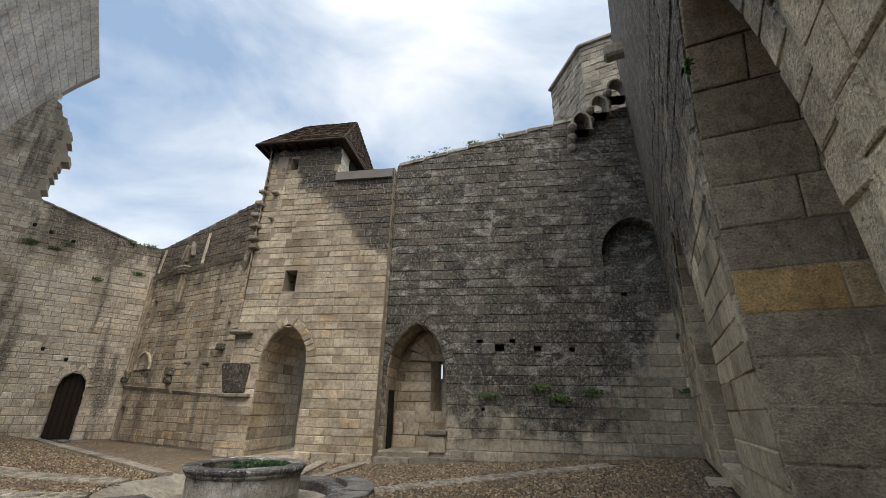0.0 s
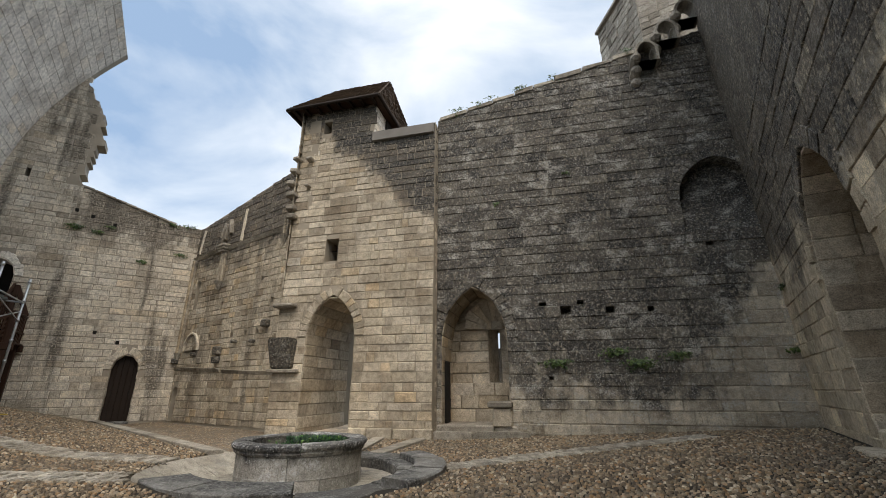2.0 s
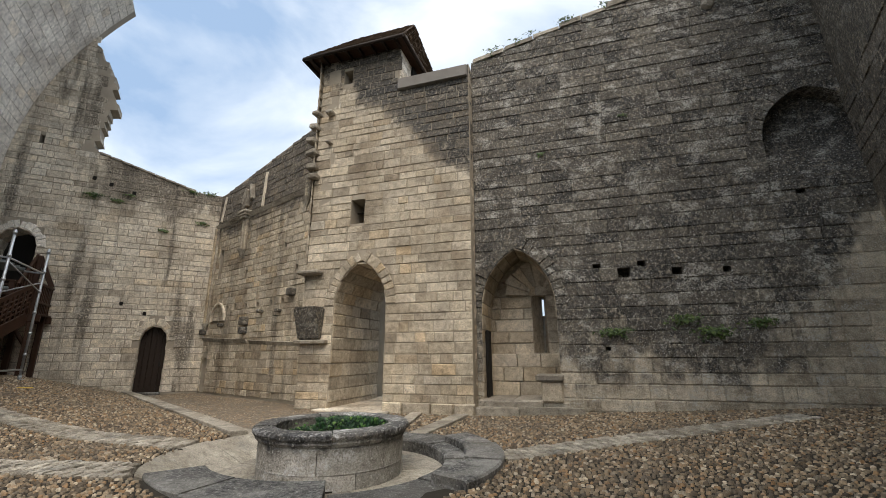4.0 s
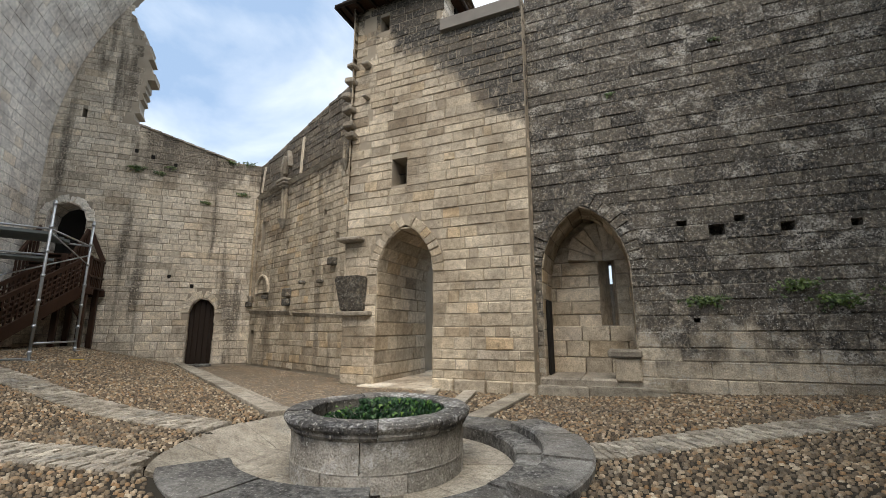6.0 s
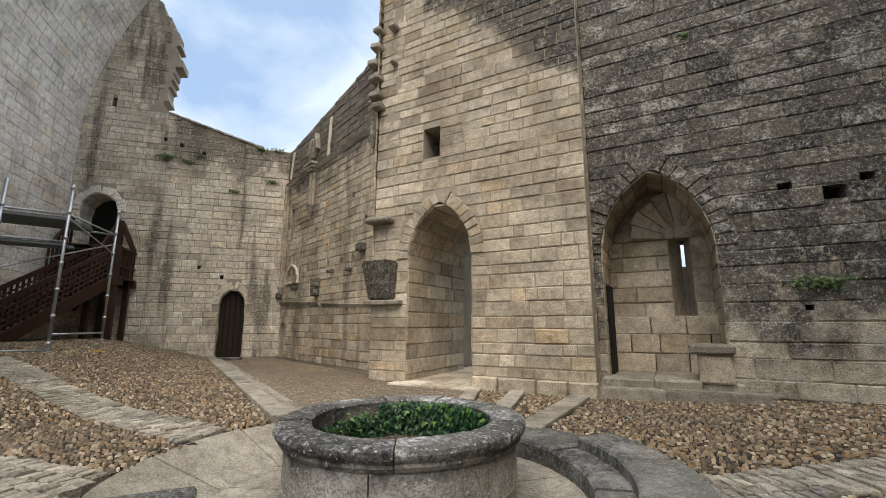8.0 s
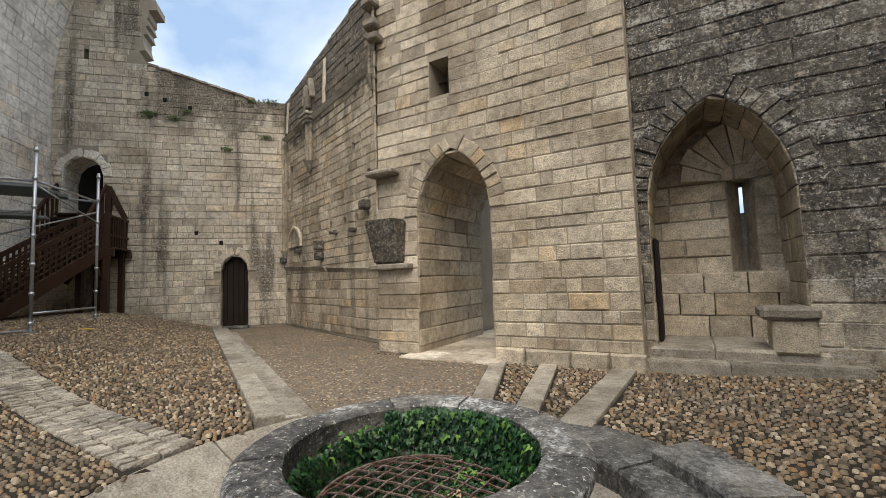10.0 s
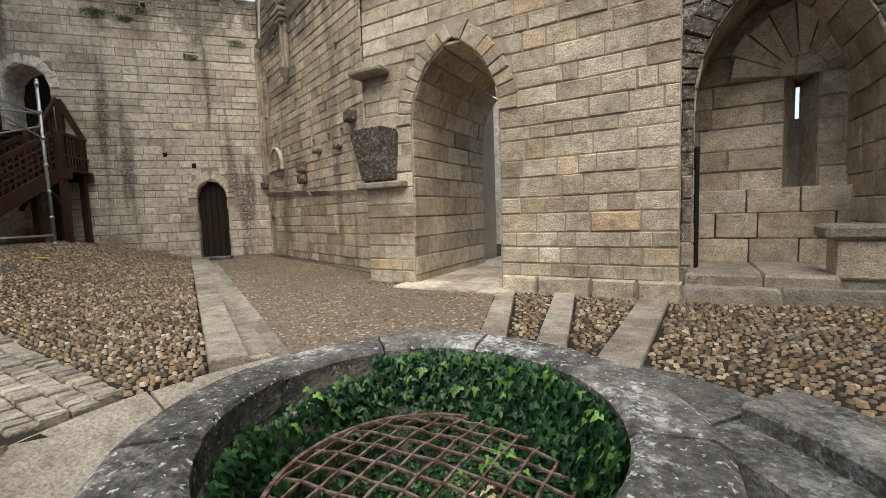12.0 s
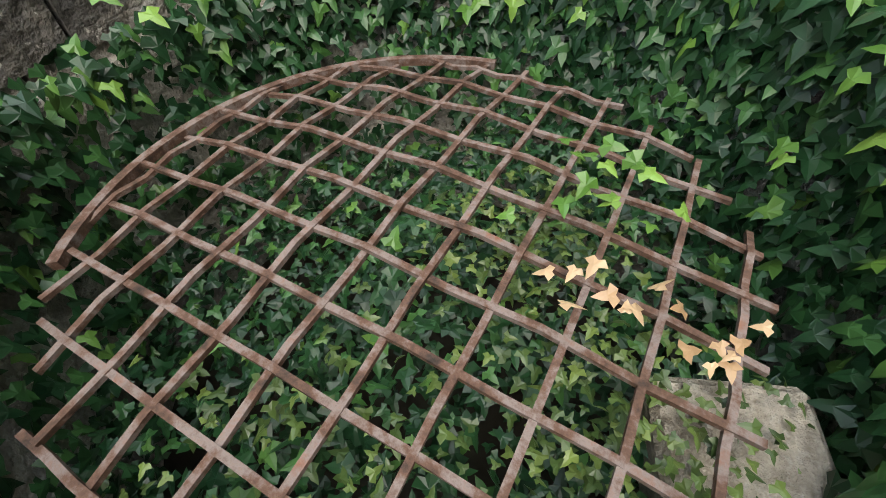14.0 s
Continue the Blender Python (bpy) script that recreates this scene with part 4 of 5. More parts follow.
# ---- wall with the doors, and the vault that springs from its side ----
def torn_edge(z):
    """Where the broken upper part of the door wall ends, along the wall."""
    return float(np.interp(z, (8.5, 10.0, 11.2, 12.0, 13.0, 15.0), (3.70, 4.05, 3.92, 3.42, 3.05, 2.9)))


DOOR_WALL = Wall((-15.6, 9.7), (-10.15, 15.45))


def build_door_wall():
    w = DOOR_WALL
    L = w.length
    t = thing("wall_west", (-12.8, 12.6, 0), "tall pale limestone wall with rain streaks and a broken upper edge", "wall", kind="structure")
    door = Arch(6.39, 0.40, 0.0, 1.78, 2.32)
    upper = Arch(2.3, 0.52, 3.58, 4.72, 5.32)
    slot = Hole(2.25, 2.37, 8.3, 8.62)
    rnd = random.Random(61)
    rag = []
    z = 8.5
    while z < 14.9:
        u = torn_edge(z) + rnd.uniform(-0.14, 0.14)
        rag.append((u, z))
        rag.append((u + rnd.uniform(-0.12, 0.05), z + 0.22))
        z += 0.27
    top = lambda u: 8.35 - (u - 3.7) * 0.29 if 3.7 < u < 7 else (7.4 if u >= 7 else 15)
    out = [(-0.2, -0.2), (L, -0.2), (L, 7.38), (7.0, 7.4), (3.95, 8.3)] + rag + [(-0.2, 15.0)]
    part("wall_core", plate(w, out, [door, upper, slot], 0.0, -0.7), M_MORTAR_P, t)

    def past(u, z):
        if z < 8.4:
            return False
        return u > torn_edge(z) - 0.12
    lay(t, w, -0.2, L, 0.05, lambda u: top(u), [door, upper, slot], 0.215, 0.42, M_DOORWALL, 62, ring=0.2, parts=300, zmax=14.6, stop=past, proud=0.016)
    voussoirs(t, w, door, 6, 0.24, M_DOORWALL, 63)
    voussoirs(t, w, upper, 8, 0.22, M_VAULT, 64)
    lined(t, w, door, 0.0, -0.5, M_DOORWALL, 65, 0.3, 0.5)
    lined(t, w, upper, 0.0, -0.9, M_VAULT, 66, 0.3, 0.5)
    # near-black box that paints the shade behind the upper doorway
    part("room_shade_box", box(w.spot(2.3, 4.4, -1.6), (1.6, 1.2, 2.4)), M_HOLE_SHADE, t)
    # sloped coping over the lower part
    for i in range(9):
        u = 3.9 + i * 0.345
        e = u + 0.34
        v, f = block(w, [(u, top(u)), (e, top(e)), (e, top(e) + 0.06), (u, top(u) + 0.06)], 0.07, rnd, 0.01, -0.7)
        part("coping_stone", mesh("coping_stone", v, f), M_TURRET, t)
    for u, z in ((5.3, 3.0), (6.0, 2.7), (3.9, 7.35), (4.4, 7.2), (5.1, 7.0)):
        # putlog holes as near-black boxes on the face, shade by colour only
        part("putlog_shade_box", box(w.spot(u, z, 0.012), (0.11, 0.04, 0.13), 0.01), M_HOLE_SHADE, t)
    # the boarded door
    d = thing("door_1", tuple(w.at(6.39, 0.0, -0.2)), "dark brown boarded oak door under a pointed arch", "door", kind="structure")
    for i in range(5):
        u = 6.39 - 0.33 + i * 0.165
        part("board", box(w.spot(u, 1.13, -0.24), (0.158, 0.05, 2.3), 0.008), M_DOOR, d)
    # added full-height backing that keeps sky light out of the board gaps
    part("backing_board", box(w.spot(6.39, 1.13, -0.29), (0.9, 0.04, 2.4)), M_DOOR, d)
    part("latch", box(w.spot(6.64, 1.0, -0.20), (0.05, 0.03, 0.16), 0.008), M_IRON, d)
    part("threshold", box(w.spot(6.39, 0.03, 0.02), (0.86, 0.4, 0.08), 0.02), M_KERB, t)


def build_vault():
    w = DOOR_WALL
    t = thing("vault_wall", tuple(w.at(1.4, 0, 4)), "clean pale ashlar side wall curving up into a broken vault", "wall", kind="structure")
    edge = lambda z: 1.50 + 0.055 * max(0.0, z - 7.0) ** 1.9
    zs = [-0.2 + 0.3 * i for i in range(50)]
    n, depth = len(zs), 13.0
    vs = [w.at(edge(z), z, d) for d in (-0.3, depth) for z in zs] + [w.at(edge(z) - 0.9, z, d) for d in (-0.3, depth) for z in zs]
    fs = []
    for i in range(n - 1):
        fs += [(i, i + 1, n + i + 1, n + i), (2 * n + i, 3 * n + i, 3 * n + i + 1, 2 * n + i + 1), (i + n, i + 1 + n, 3 * n + i + 1, 3 * n + i)]
    fs.append((n - 1, 2 * n - 1, 4 * n - 1, 3 * n - 1))
    part("vault_core", mesh("vault_core", vs, fs), M_MORTAR_P, t)
    rnd = random.Random(71)
    sv, sf, made = [], [], 0
    for i in range(n - 1):
        z0, z1 = zs[i] + 0.006, zs[i + 1] - 0.006
        d = 0.0
        while d < depth - 0.1:
            e = min(depth, d + rnd.uniform(0.3, 0.75))
            o = rnd.uniform(0.006, 0.018)
            c = [(d + 0.006, z0), (e - 0.006, z0), (e - 0.006, z1), (d + 0.006, z1)]
            v = [w.at(edge(z) + o, z, dd) for dd, z in ((c[0][0] + 0.012, c[0][1] + 0.012), (c[1][0] - 0.012, c[1][1] + 0.012), (c[2][0] - 0.012, c[2][1] - 0.012), (c[3][0] + 0.012, c[3][1] - 0.012))]
            v += [w.at(edge(z) + o * 0.4, z, dd) for dd, z in c] + [w.at(edge(z) - 0.03, z, dd) for dd, z in c]
            f = [tuple(reversed(y)) for y in RIM_F]
            if z0 > 2 and d < 4.2 and made < 280:
                part("stone", mesh("stone", v, f), M_VAULT, t)
                made += 1
            else:
                k = len(sv)
                sv += v
                sf += [tuple(x + k for x in y) for y in f]
            d = e
    tagged(part("stone_courses", mesh("stone_courses", sv, sf), M_VAULT, t), kind="stuff")


# ---- arcade wall at the camera's side ----
def build_arcade():
    w = Wall((8.75, 12.95), (4.35, -2.1), batter=-0.045)
    L = w.length
    t = thing("arcade_wall", (6.8, 6, 0), "thick rough grey stone wall pierced by pointed arches", "wall", kind="structure")
    a2 = Arch(4.55, 1.18, 0.5, 2.7, 4.45)
    a1 = Arch(9.4, 1.25, 0.1, 2.1, 5.05)
    part("wall_core", plate(w, [(0, -0.2), (L, -0.2), (L, 7.6), (9.5, 8.0), (5.5, 10.5), (2.5, 13.2), (0, 13.5)], [a2, a1], 0.0, -1.3), M_ARCADE, t)
    lay(t, w, 0.0, 13.4, 0.15, lambda u: 6.6, [a2, a1], 0.30, 0.55, M_ARCADE, 81, ring=0.2, parts=290, zmax=6.6, proud=0.014)
    voussoirs(t, w, a2, 8, 0.28, M_ARCADE, 82)
    voussoirs(t, w, a1, 12, 0.26, M_ARCADE, 83, 0.012)
    lined(t, w, a2, 0.0, -1.3, M_JAMB, 84, 0.36, 0.6)
    lined(t, w, a1, 0.0, -1.3, M_JAMB2, 85, 0.42, 0.8)
    rnd = random.Random(86)
    for i in range(3):
        part("step_stone", box(w.spot(3.75 + 0.12 * i, 0.22 + 0.24 * i, 0.05 - 0.3 * i), (0.8, 0.55, 0.26), 0.03), M_JAMB, t)
    # the gallery behind the arches
    part("gallery_wall", box(w.spot(6, 3.2, -4.2), (20, 0.4, 7.6)), M_ARCADE, t)
    part("gallery_vault", box(w.spot(6, 7.0, -2.8), (20, 3.0, 0.5)), M_ARCADE, t)
    part("gallery_end", box(w.spot(0.2, 3.2, -2.8), (0.5, 3.0, 7.6)), M_ARCADE, t)
    for u, z in ((3.2, 10.2), (6.0, 9.9)):
        part("corbel", box(w.spot(u, z, 0.2), (0.34, 0.55, 0.4), 0.06), M_TURRET, t)


def build_far_turret():
    t = thing("far_turret", (9.4, 19.5, 0), "grey polygonal stone turret with a flat coping", "tower", kind="structure")
    c, r = Vector((9.9, 18.0)), 3.3
    corner = [c + Vector((math.cos(radians(a)), math.sin(radians(a)))) * r for a in (178, 226, 274, 322, 10, 58, 106, 142)]
    bm = bmesh.new()
    lo = [bm.verts.new((p.x, p.y, 0)) for p in corner]
    hi = [bm.verts.new((p.x, p.y, 16.0)) for p in corner]
    bm.faces.new(hi)
    for i in range(8):
        bm.faces.new((lo[i], lo[(i + 1) % 8], hi[(i + 1) % 8], hi[i]))
    bmesh.ops.recalc_face_normals(bm, faces=bm.faces)
    part("turret_core", bm, M_MORTAR, t)
    for i in range(3):
        p, q = corner[i], corner[i + 1]
        f = Wall(tuple(p), tuple(q))
        lay(t, f, 0.0, f.length, 8.5, lambda u: 16.0, [], 0.26, 0.45, M_TURRET, 90 + i, parts=20)
        part("coping", box(f.spot(f.length / 2, 16.06, 0.0), (f.length + 0.1, 0.3, 0.14), 0.02), M_TURRET, t)


def build_enclosure():
    """Added plain walls: two unseen behind the camera close the court, one blocks sky beyond the gate."""
    for name, x, y, sx, sy, h in (("wall_south", -2, -9.0, 26, 0.8, 4.5), ("wall_corner", -14.5, -3, 0.8, 12, 4.5), ("wall_beyond", -4.5, 21, 9, 0.8, 5)):
        part_ob = part(name, box(pose(x, y, h / 2 - 0.2), (sx, sy, h)), M_VAULT)
        tagged(part_ob, "plain pale limestone wall added to close off the court", "wall", kind="structure")


# ---- the well ----
RIM_Z = 0.44


def build_well():
    t = thing("well", (*WELL, -0.24), "round stone well with a lichen-blackened moulded rim", "well")
    rnd = random.Random(101)
    prof = [(0.675, 0.42), (0.69, RIM_Z - 0.006), (0.71, RIM_Z), (0.90, RIM_Z - 0.002), (0.93, RIM_Z - 0.02), (0.935, 0.395), (0.93, 0.375), (0.91, 0.355), (0.895, 0.345), (0.90, 0.325), (0.88, 0.30), (0.86, 0.285), (0.69, 0.285)]
    cuts = [12, 55, 98, 137, 180, 222, 262, 301, 338, 372]
    for a, b in zip(cuts, cuts[1:]):
        dz = rnd.uniform(-0.006, 0.006)
        v, f = lathe([(r + rnd.uniform(-0.003, 0.003), z + dz) for r, z in prof], a + 0.35, b - 0.35, 14, WELL)
        bm = bmesh.new()
        vv = [bm.verts.new(p) for p in v]
        for q in f:
            bm.faces.new([vv[i] for i in q])
        bmesh.ops.recalc_face_normals(bm, faces=bm.faces)
        part("rim_stone", bm, M_WELL, t)
    for z0, z1, n, off in ((-0.26, 0.02, 7, 10), (0.026, 0.285, 7, 34)):
        for i in range(n):
            a = off + 360 * i / n
            p = [(0.70, z0), (0.865, z0), (0.86, z0 + 0.012), (0.86, z1 - 0.012), (0.855, z1), (0.70, z1)]
            v, f = lathe(p, a + 0.3, a + 360 / n - 0.3, 10, WELL)
            bm = bmesh.new()
            vv = [bm.verts.new(q) for q in v]
            for q in f:
                bm.faces.new([vv[k] for k in q])
            bmesh.ops.recalc_face_normals(bm, faces=bm.faces)
            part("drum_stone", bm, M_WELL, t)
    v, f = lathe([(0.66, -0.9), (0.69, -0.9), (0.705, 0.25), (0.675, 0.25)], 0, 360, 48, WELL)
    bm = bmesh.new()
    vv = [bm.verts.new(q) for q in v]
    for q in f:
        bm.faces.new([vv[k] for k in q])
    bmesh.ops.recalc_face_normals(bm, faces=bm.faces)
    part("lining", bm, M_WELL, t)
    for a in (250, 300, 205):
        x, y = WELL[0] + 0.86 * math.cos(radians(a)), WELL[1] + 0.86 * math.sin(radians(a))
        # drain openings are not cut; small near-black boxes paint their shade
        part("drain_shade_box", box(pose(x, y, -0.17, 0, 0, a), (0.02, 0.09, 0.10), 0.004), M_HOLE_SHADE, t)
    # paved pit and ring kerbs round it
    pit = thing("well_pit", (*WELL, -0.24), "sunken ring of grey slabs and curved kerb stones round the well", "kerb", kind="structure")
    for i in range(16):
        a = 360 * i / 16
        v, f = lathe([(0.84, -0.3), (1.40, -0.3), (1.40, -0.135), (0.84, -0.135)], a + 0.3, a + 22.2, 5, WELL)
        part("pit_slab", mesh("pit_slab", v, [tuple(reversed(q)) for q in f]), M_SETT, pit)
    for a0, a1, r0, r1, z in ((-60, -20, 1.38, 1.92, 0.0), (-20, 16, 1.38, 1.94, 0.01), (16, 52, 1.38, 1.98, 0.02), (52, 84, 1.38, 2.0, 0.025), (84, 112, 1.38, 1.98, 0.02), (232, 262, 1.36, 1.92, 0.12), (262, 300, 1.36, 1.95, 0.118)):
        v, f = lathe([(r0, -0.3), (r1, -0.3), (r1, z - 0.012), (r1 - 0.015, z), (r0 + 0.02, z), (r0, z - 0.02)], a0 + 0.4, a1 - 0.4, 8, WELL)
        part("kerb_stone", mesh("kerb_stone", v, [tuple(reversed(q)) for q in f]), M_KERB, pit)
    for a0, a1, z in ((112, 132, 0.02), (132, 152, 0.05), (152, 178, 0.09), (178, 205, 0.10), (205, 232, 0.10)):
        v, f = lathe([(1.39, -0.3), (1.99, -0.3), (1.99, z), (1.42, -0.132), (1.39, -0.14)], a0 + 0.3, a1 - 0.3, 8, WELL)
        part("sloping_slab", mesh("sloping_slab", v, [tuple(reversed(q)) for q in f]), M_SETT, pit)
    for a0, a1, r0, r1, z in ((-24, 2, 1.66, 2.10, 0.11), (2, 28, 1.64, 2.10, 0.12), (28, 51, 1.65, 2.06, 0.12)):
        v, f = lathe([(r0, -0.1), (r1, -0.1), (r1, z - 0.02), (r1 - 0.02, z), (r0 + 0.02, z), (r0, z - 0.02)], a0 + 0.4, a1 - 0.4, 6, WELL)
        part("step_stone", mesh("step_stone", v, [tuple(reversed(q)) for q in f]), M_KERB, pit)
    return t


GRATE_Z = 0.14


def build_grate():
    t = thing("well_grate", (*WELL, GRATE_Z), "rusty iron lattice grate laid across the well", "grate")
    rnd = random.Random(111)
    R, turn = 0.54, -1
    c, s = math.cos(radians(turn)), math.sin(radians(turn))
    for k in range(2):
        for i in range(-7, 8):
            o = i * 0.096
            if abs(o) > R - 0.05:
                continue
            h = math.sqrt(R * R - o * o) - rnd.uniform(0.0, 0.03)
            pts = []
            for q in range(9):
                v = -h + 2 * h * q / 8
                a, b = (v, o) if k == 0 else (o, v)
                z = GRATE_Z + 0.05 * (1 - (v * v + o * o) / (R * R)) + (0.004 if (q + i + k) % 2 else -0.004)
                pts.append((WELL[0] + a * c - b * s, WELL[1] + a * s + b * c, z + rnd.uniform(-0.002, 0.002)))
            bm = bmesh.new()
            d = Vector((pts[-1][0] - pts[0][0], pts[-1][1] - pts[0][1], 0)).normalized()
            side = Vector((-d.y, d.x, 0)) * 0.005
            rows = []
            for p in pts:
                P = Vector(p)
                rows.append([bm.verts.new(P + side + Vector((0, 0, 0.004))), bm.verts.new(P - side + Vector((0, 0, 0.004))), bm.verts.new(P - side - Vector((0, 0, 0.005))), bm.verts.new(P + side - Vector((0, 0, 0.005)))])
            for r0, r1 in zip(rows, rows[1:]):
                for q in range(4):
                    bm.faces.new((r0[q], r0[(q + 1) % 4], r1[(q + 1) % 4], r1[q]))
            bm.faces.new(rows[0]), bm.faces.new(list(reversed(rows[-1])))
            bmesh.ops.recalc_face_normals(bm, faces=bm.faces)
            part("bar", bm, M_RUST, t)
    v, f = lathe([(R - 0.009, GRATE_Z - 0.010), (R + 0.009, GRATE_Z - 0.010), (R + 0.009, GRATE_Z + 0.008), (R - 0.009, GRATE_Z + 0.008)], 98, 215, 30, WELL)
    part("ring", mesh("ring", v, [tuple(reversed(q)) for q in f]), M_RUST, t)


LEAF = np.array([(0, 0, 0), (0.26, -0.14, 0.03), (0.58, 0.16, -0.07), (0.24, 0.36, 0.02), (0.20, 0.66, -0.03), (0, 1.1, -0.12), (-0.20, 0.66, -0.03), (-0.24, 0.36, 0.02), (-0.58, 0.16, -0.07), (-0.26, -0.14, 0.03), (0, 0.4, 0.06)])
LEAF_T = [(10, 0, 1), (10, 1, 2), (10, 2, 3), (10, 3, 4), (10, 4, 5), (10, 5, 6), (10, 6, 7), (10, 7, 8), (10, 8, 9), (10, 9, 0)]


def leaves(places, seed):
    """Leaf meshes at places: rows of (point, normal, down, size)."""
    rnd = random.Random(seed)
    out = []
    for p, nrm, tip, size in places:
        nrm = (Vector(nrm) + Vector([rnd.gauss(0, 0.35) for _ in range(3)])).normalized()
        y = (Vector(tip) + Vector([rnd.gauss(0, 0.45) for _ in range(3)]))
        y = (y - nrm * y.dot(nrm)).normalized()
        x = y.cross(nrm)
        m = np.array((x, y, nrm)).T * size
        out.append(LEAF @ m.T + np.array(p))
    return np.array(out)


def build_ivy():
    t = thing("ivy", (*WELL, 0.1), "dense dark green ivy covering the inside of the well", "ivy")
    rnd = random.Random(121)
    wall_pl, floor_pl, young = [], [], []
    while len(wall_pl) < 4200:
        a = rnd.uniform(0, 360)
        # the ivy is thick on the far and right sides, thin towards the left
        dens = 0.35 + 0.65 * max(0, math.cos(radians(a - 75)))
        if rnd.random() > dens:
            continue
        z = RIM_Z - 0.02 - abs(rnd.gauss(0, 0.24)) - (0.10 if dens < 0.6 else 0.0)
        if z < -0.3:
            continue
        r = 0.68 - rnd.uniform(0.005, 0.06) - max(0, 0.22 - z) * 0.25 * rnd.random()
        ca, sa = math.cos(radians(a)), math.sin(radians(a))
        wall_pl.append(((WELL[0] + r * ca, WELL[1] + r * sa, z), (-ca, -sa, 0.55), (0, 0, -1), rnd.uniform(0.026, 0.05)))
    while len(floor_pl) < 3400:
        a, r = rnd.uniform(0, 360), 0.66 * math.sqrt(rnd.random())
        x, y = r * math.cos(radians(a)), r * math.sin(radians(a))
        if math.hypot(x - 0.56, y + 0.14) < 0.12:
            continue
        floor_pl.append(((WELL[0] + x, WELL[1] + y, 0.03 - 0.22 * rnd.random() ** 1.3 - (0.12 if x < -0.1 else 0.0)), (0.0, -0.2, 1), (rnd.uniform(-1, 1), rnd.uniform(-1, 1), -0.3), rnd.uniform(0.02, 0.042)))
    v = leaves(wall_pl + floor_pl, 122)
    order = np.argsort(-v[:, 0, 2])
    for i in order[:240]:
        part("leaf", many("leaf", v[i:i + 1], LEAF_T, False), M_IVY, t)
    tagged(part("leaves", many("leaves", v[order[240:]], LEAF_T, False), M_IVY, t), kind="stuff")
    for k in range(36):
        a = rnd.choice((rnd.uniform(0, 40), rnd.uniform(60, 130), rnd.uniform(60, 130), rnd.uniform(150, 185)))
        r, z = 0.63 - rnd.uniform(0, 0.05), RIM_Z - rnd.uniform(0.0, 0.22)
        ca, sa = math.cos(radians(a)), math.sin(radians(a))
        young.append(((WELL[0] + r * ca, WELL[1] + r * sa, z), (-ca, -sa, 0.8), (-ca * 0.3, -sa * 0.3, -1), rnd.uniform(0.028, 0.05)))
    for k in range(16):
        young.append(((WELL[0] + 0.26 + rnd.gauss(0, 0.05), WELL[1] + 0.08 + rnd.gauss(0, 0.05), GRATE_Z + 0.11 + rnd.uniform(0, 0.05)), (0, -0.2, 1), (rnd.uniform(-1, 1), rnd.uniform(-1, 1), -0.1), rnd.uniform(0.02, 0.036)))
    yv = leaves(young, 123)
    for i in range(len(yv)):
        part("young_leaf", many("young_leaf", yv[i:i + 1], LEAF_T, False), M_FERN, t)
    weeds = []
    for cx, cy, sp, n in ((0.42, -0.13, 0.09, 300), (0.18, 0.10, 0.08, 260), (0.10, -0.35, 0.12, 160)):
        for k in range(n):
            weeds.append(((WELL[0] + cx + rnd.gauss(0, sp), WELL[1] + cy + rnd.gauss(0, sp), rnd.uniform(0.08, 0.14)), (0, 0, 1), (rnd.uniform(-1, 1), rnd.uniform(-1, 1), 0), rnd.uniform(0.012, 0.024)))
    tagged(part("weed_carpet", many("weed_carpet", leaves(weeds, 124), LEAF_T, False), M_WEED, t), kind="stuff")
    v, f = lathe([(0.0, -0.5), (0.68, -0.5), (0.68, -0.45), (0.0, -0.45)], 0, 360, 32, WELL)
    part("leaf_mould", mesh("leaf_mould", v, [tuple(reversed(q)) for q in f]), M_EARTH, t)
    part("fallen_stone", box(pose(WELL[0] + 0.55, WELL[1] - 0.14, 0.02, 4, -5, 20), (0.20, 0.30, 0.12), 0.012), M_TURRET, t)
    d = thing("dead_leaves", (WELL[0] + 0.2, WELL[1] - 0.06, GRATE_Z + 0.06), "dry brown leaves caught on the grate", "leaves")
    dry = leaves([((WELL[0] + 0.24 + 0.24 * rnd.random(), WELL[1] - 0.06 + rnd.gauss(0, 0.03), GRATE_Z + 0.09 + rnd.uniform(0, 0.03)), (0, 0, 1), (rnd.uniform(-1, 1), rnd.uniform(-1, 1), 0), rnd.uniform(0.014, 0.028)) for _ in range(16)], 125)
    for i in range(16):
        part("dry_leaf", many("dry_leaf", dry[i:i + 1], LEAF_T, False), M_DRYLEAF, d)


def weed_clump(wall, u, z, spread, n, seed, hang=0.5, label="green weeds rooted in a wall joint", mat=None):
    rnd = random.Random(seed)
    at = wall.at(u, z, 0.03)
    t = thing("wall_weed", tuple(at), label, "plant", "weeds on the walls")
    pl = []
    for _ in range(n):
        p = wall.at(u + rnd.gauss(0, spread), z - abs(rnd.gauss(0, spread * hang)) + rnd.uniform(0, spread * 0.5), 0.03 + rnd.uniform(0, spread * 0.7))
        pl.append((tuple(p), tuple(wall.n + Vector((0, 0, 0.4))), (rnd.uniform(-0.6, 0.6), rnd.uniform(-0.6, 0.6), -0.6), rnd.uniform(0.03, 0.065)))
    tagged(part("foliage", many("foliage", leaves(pl, seed), LEAF_T, False), mat or M_WEED, t), kind="stuff")
    for k in range(4):
        part("stem", rod(wall.at(u, z, -0.02), wall.at(u + rnd.uniform(-1, 1) * spread, z - rnd.uniform(-0.5, 1) * spread, 0.05 + spread * 0.3), 0.004, 5), M_WEED, t)


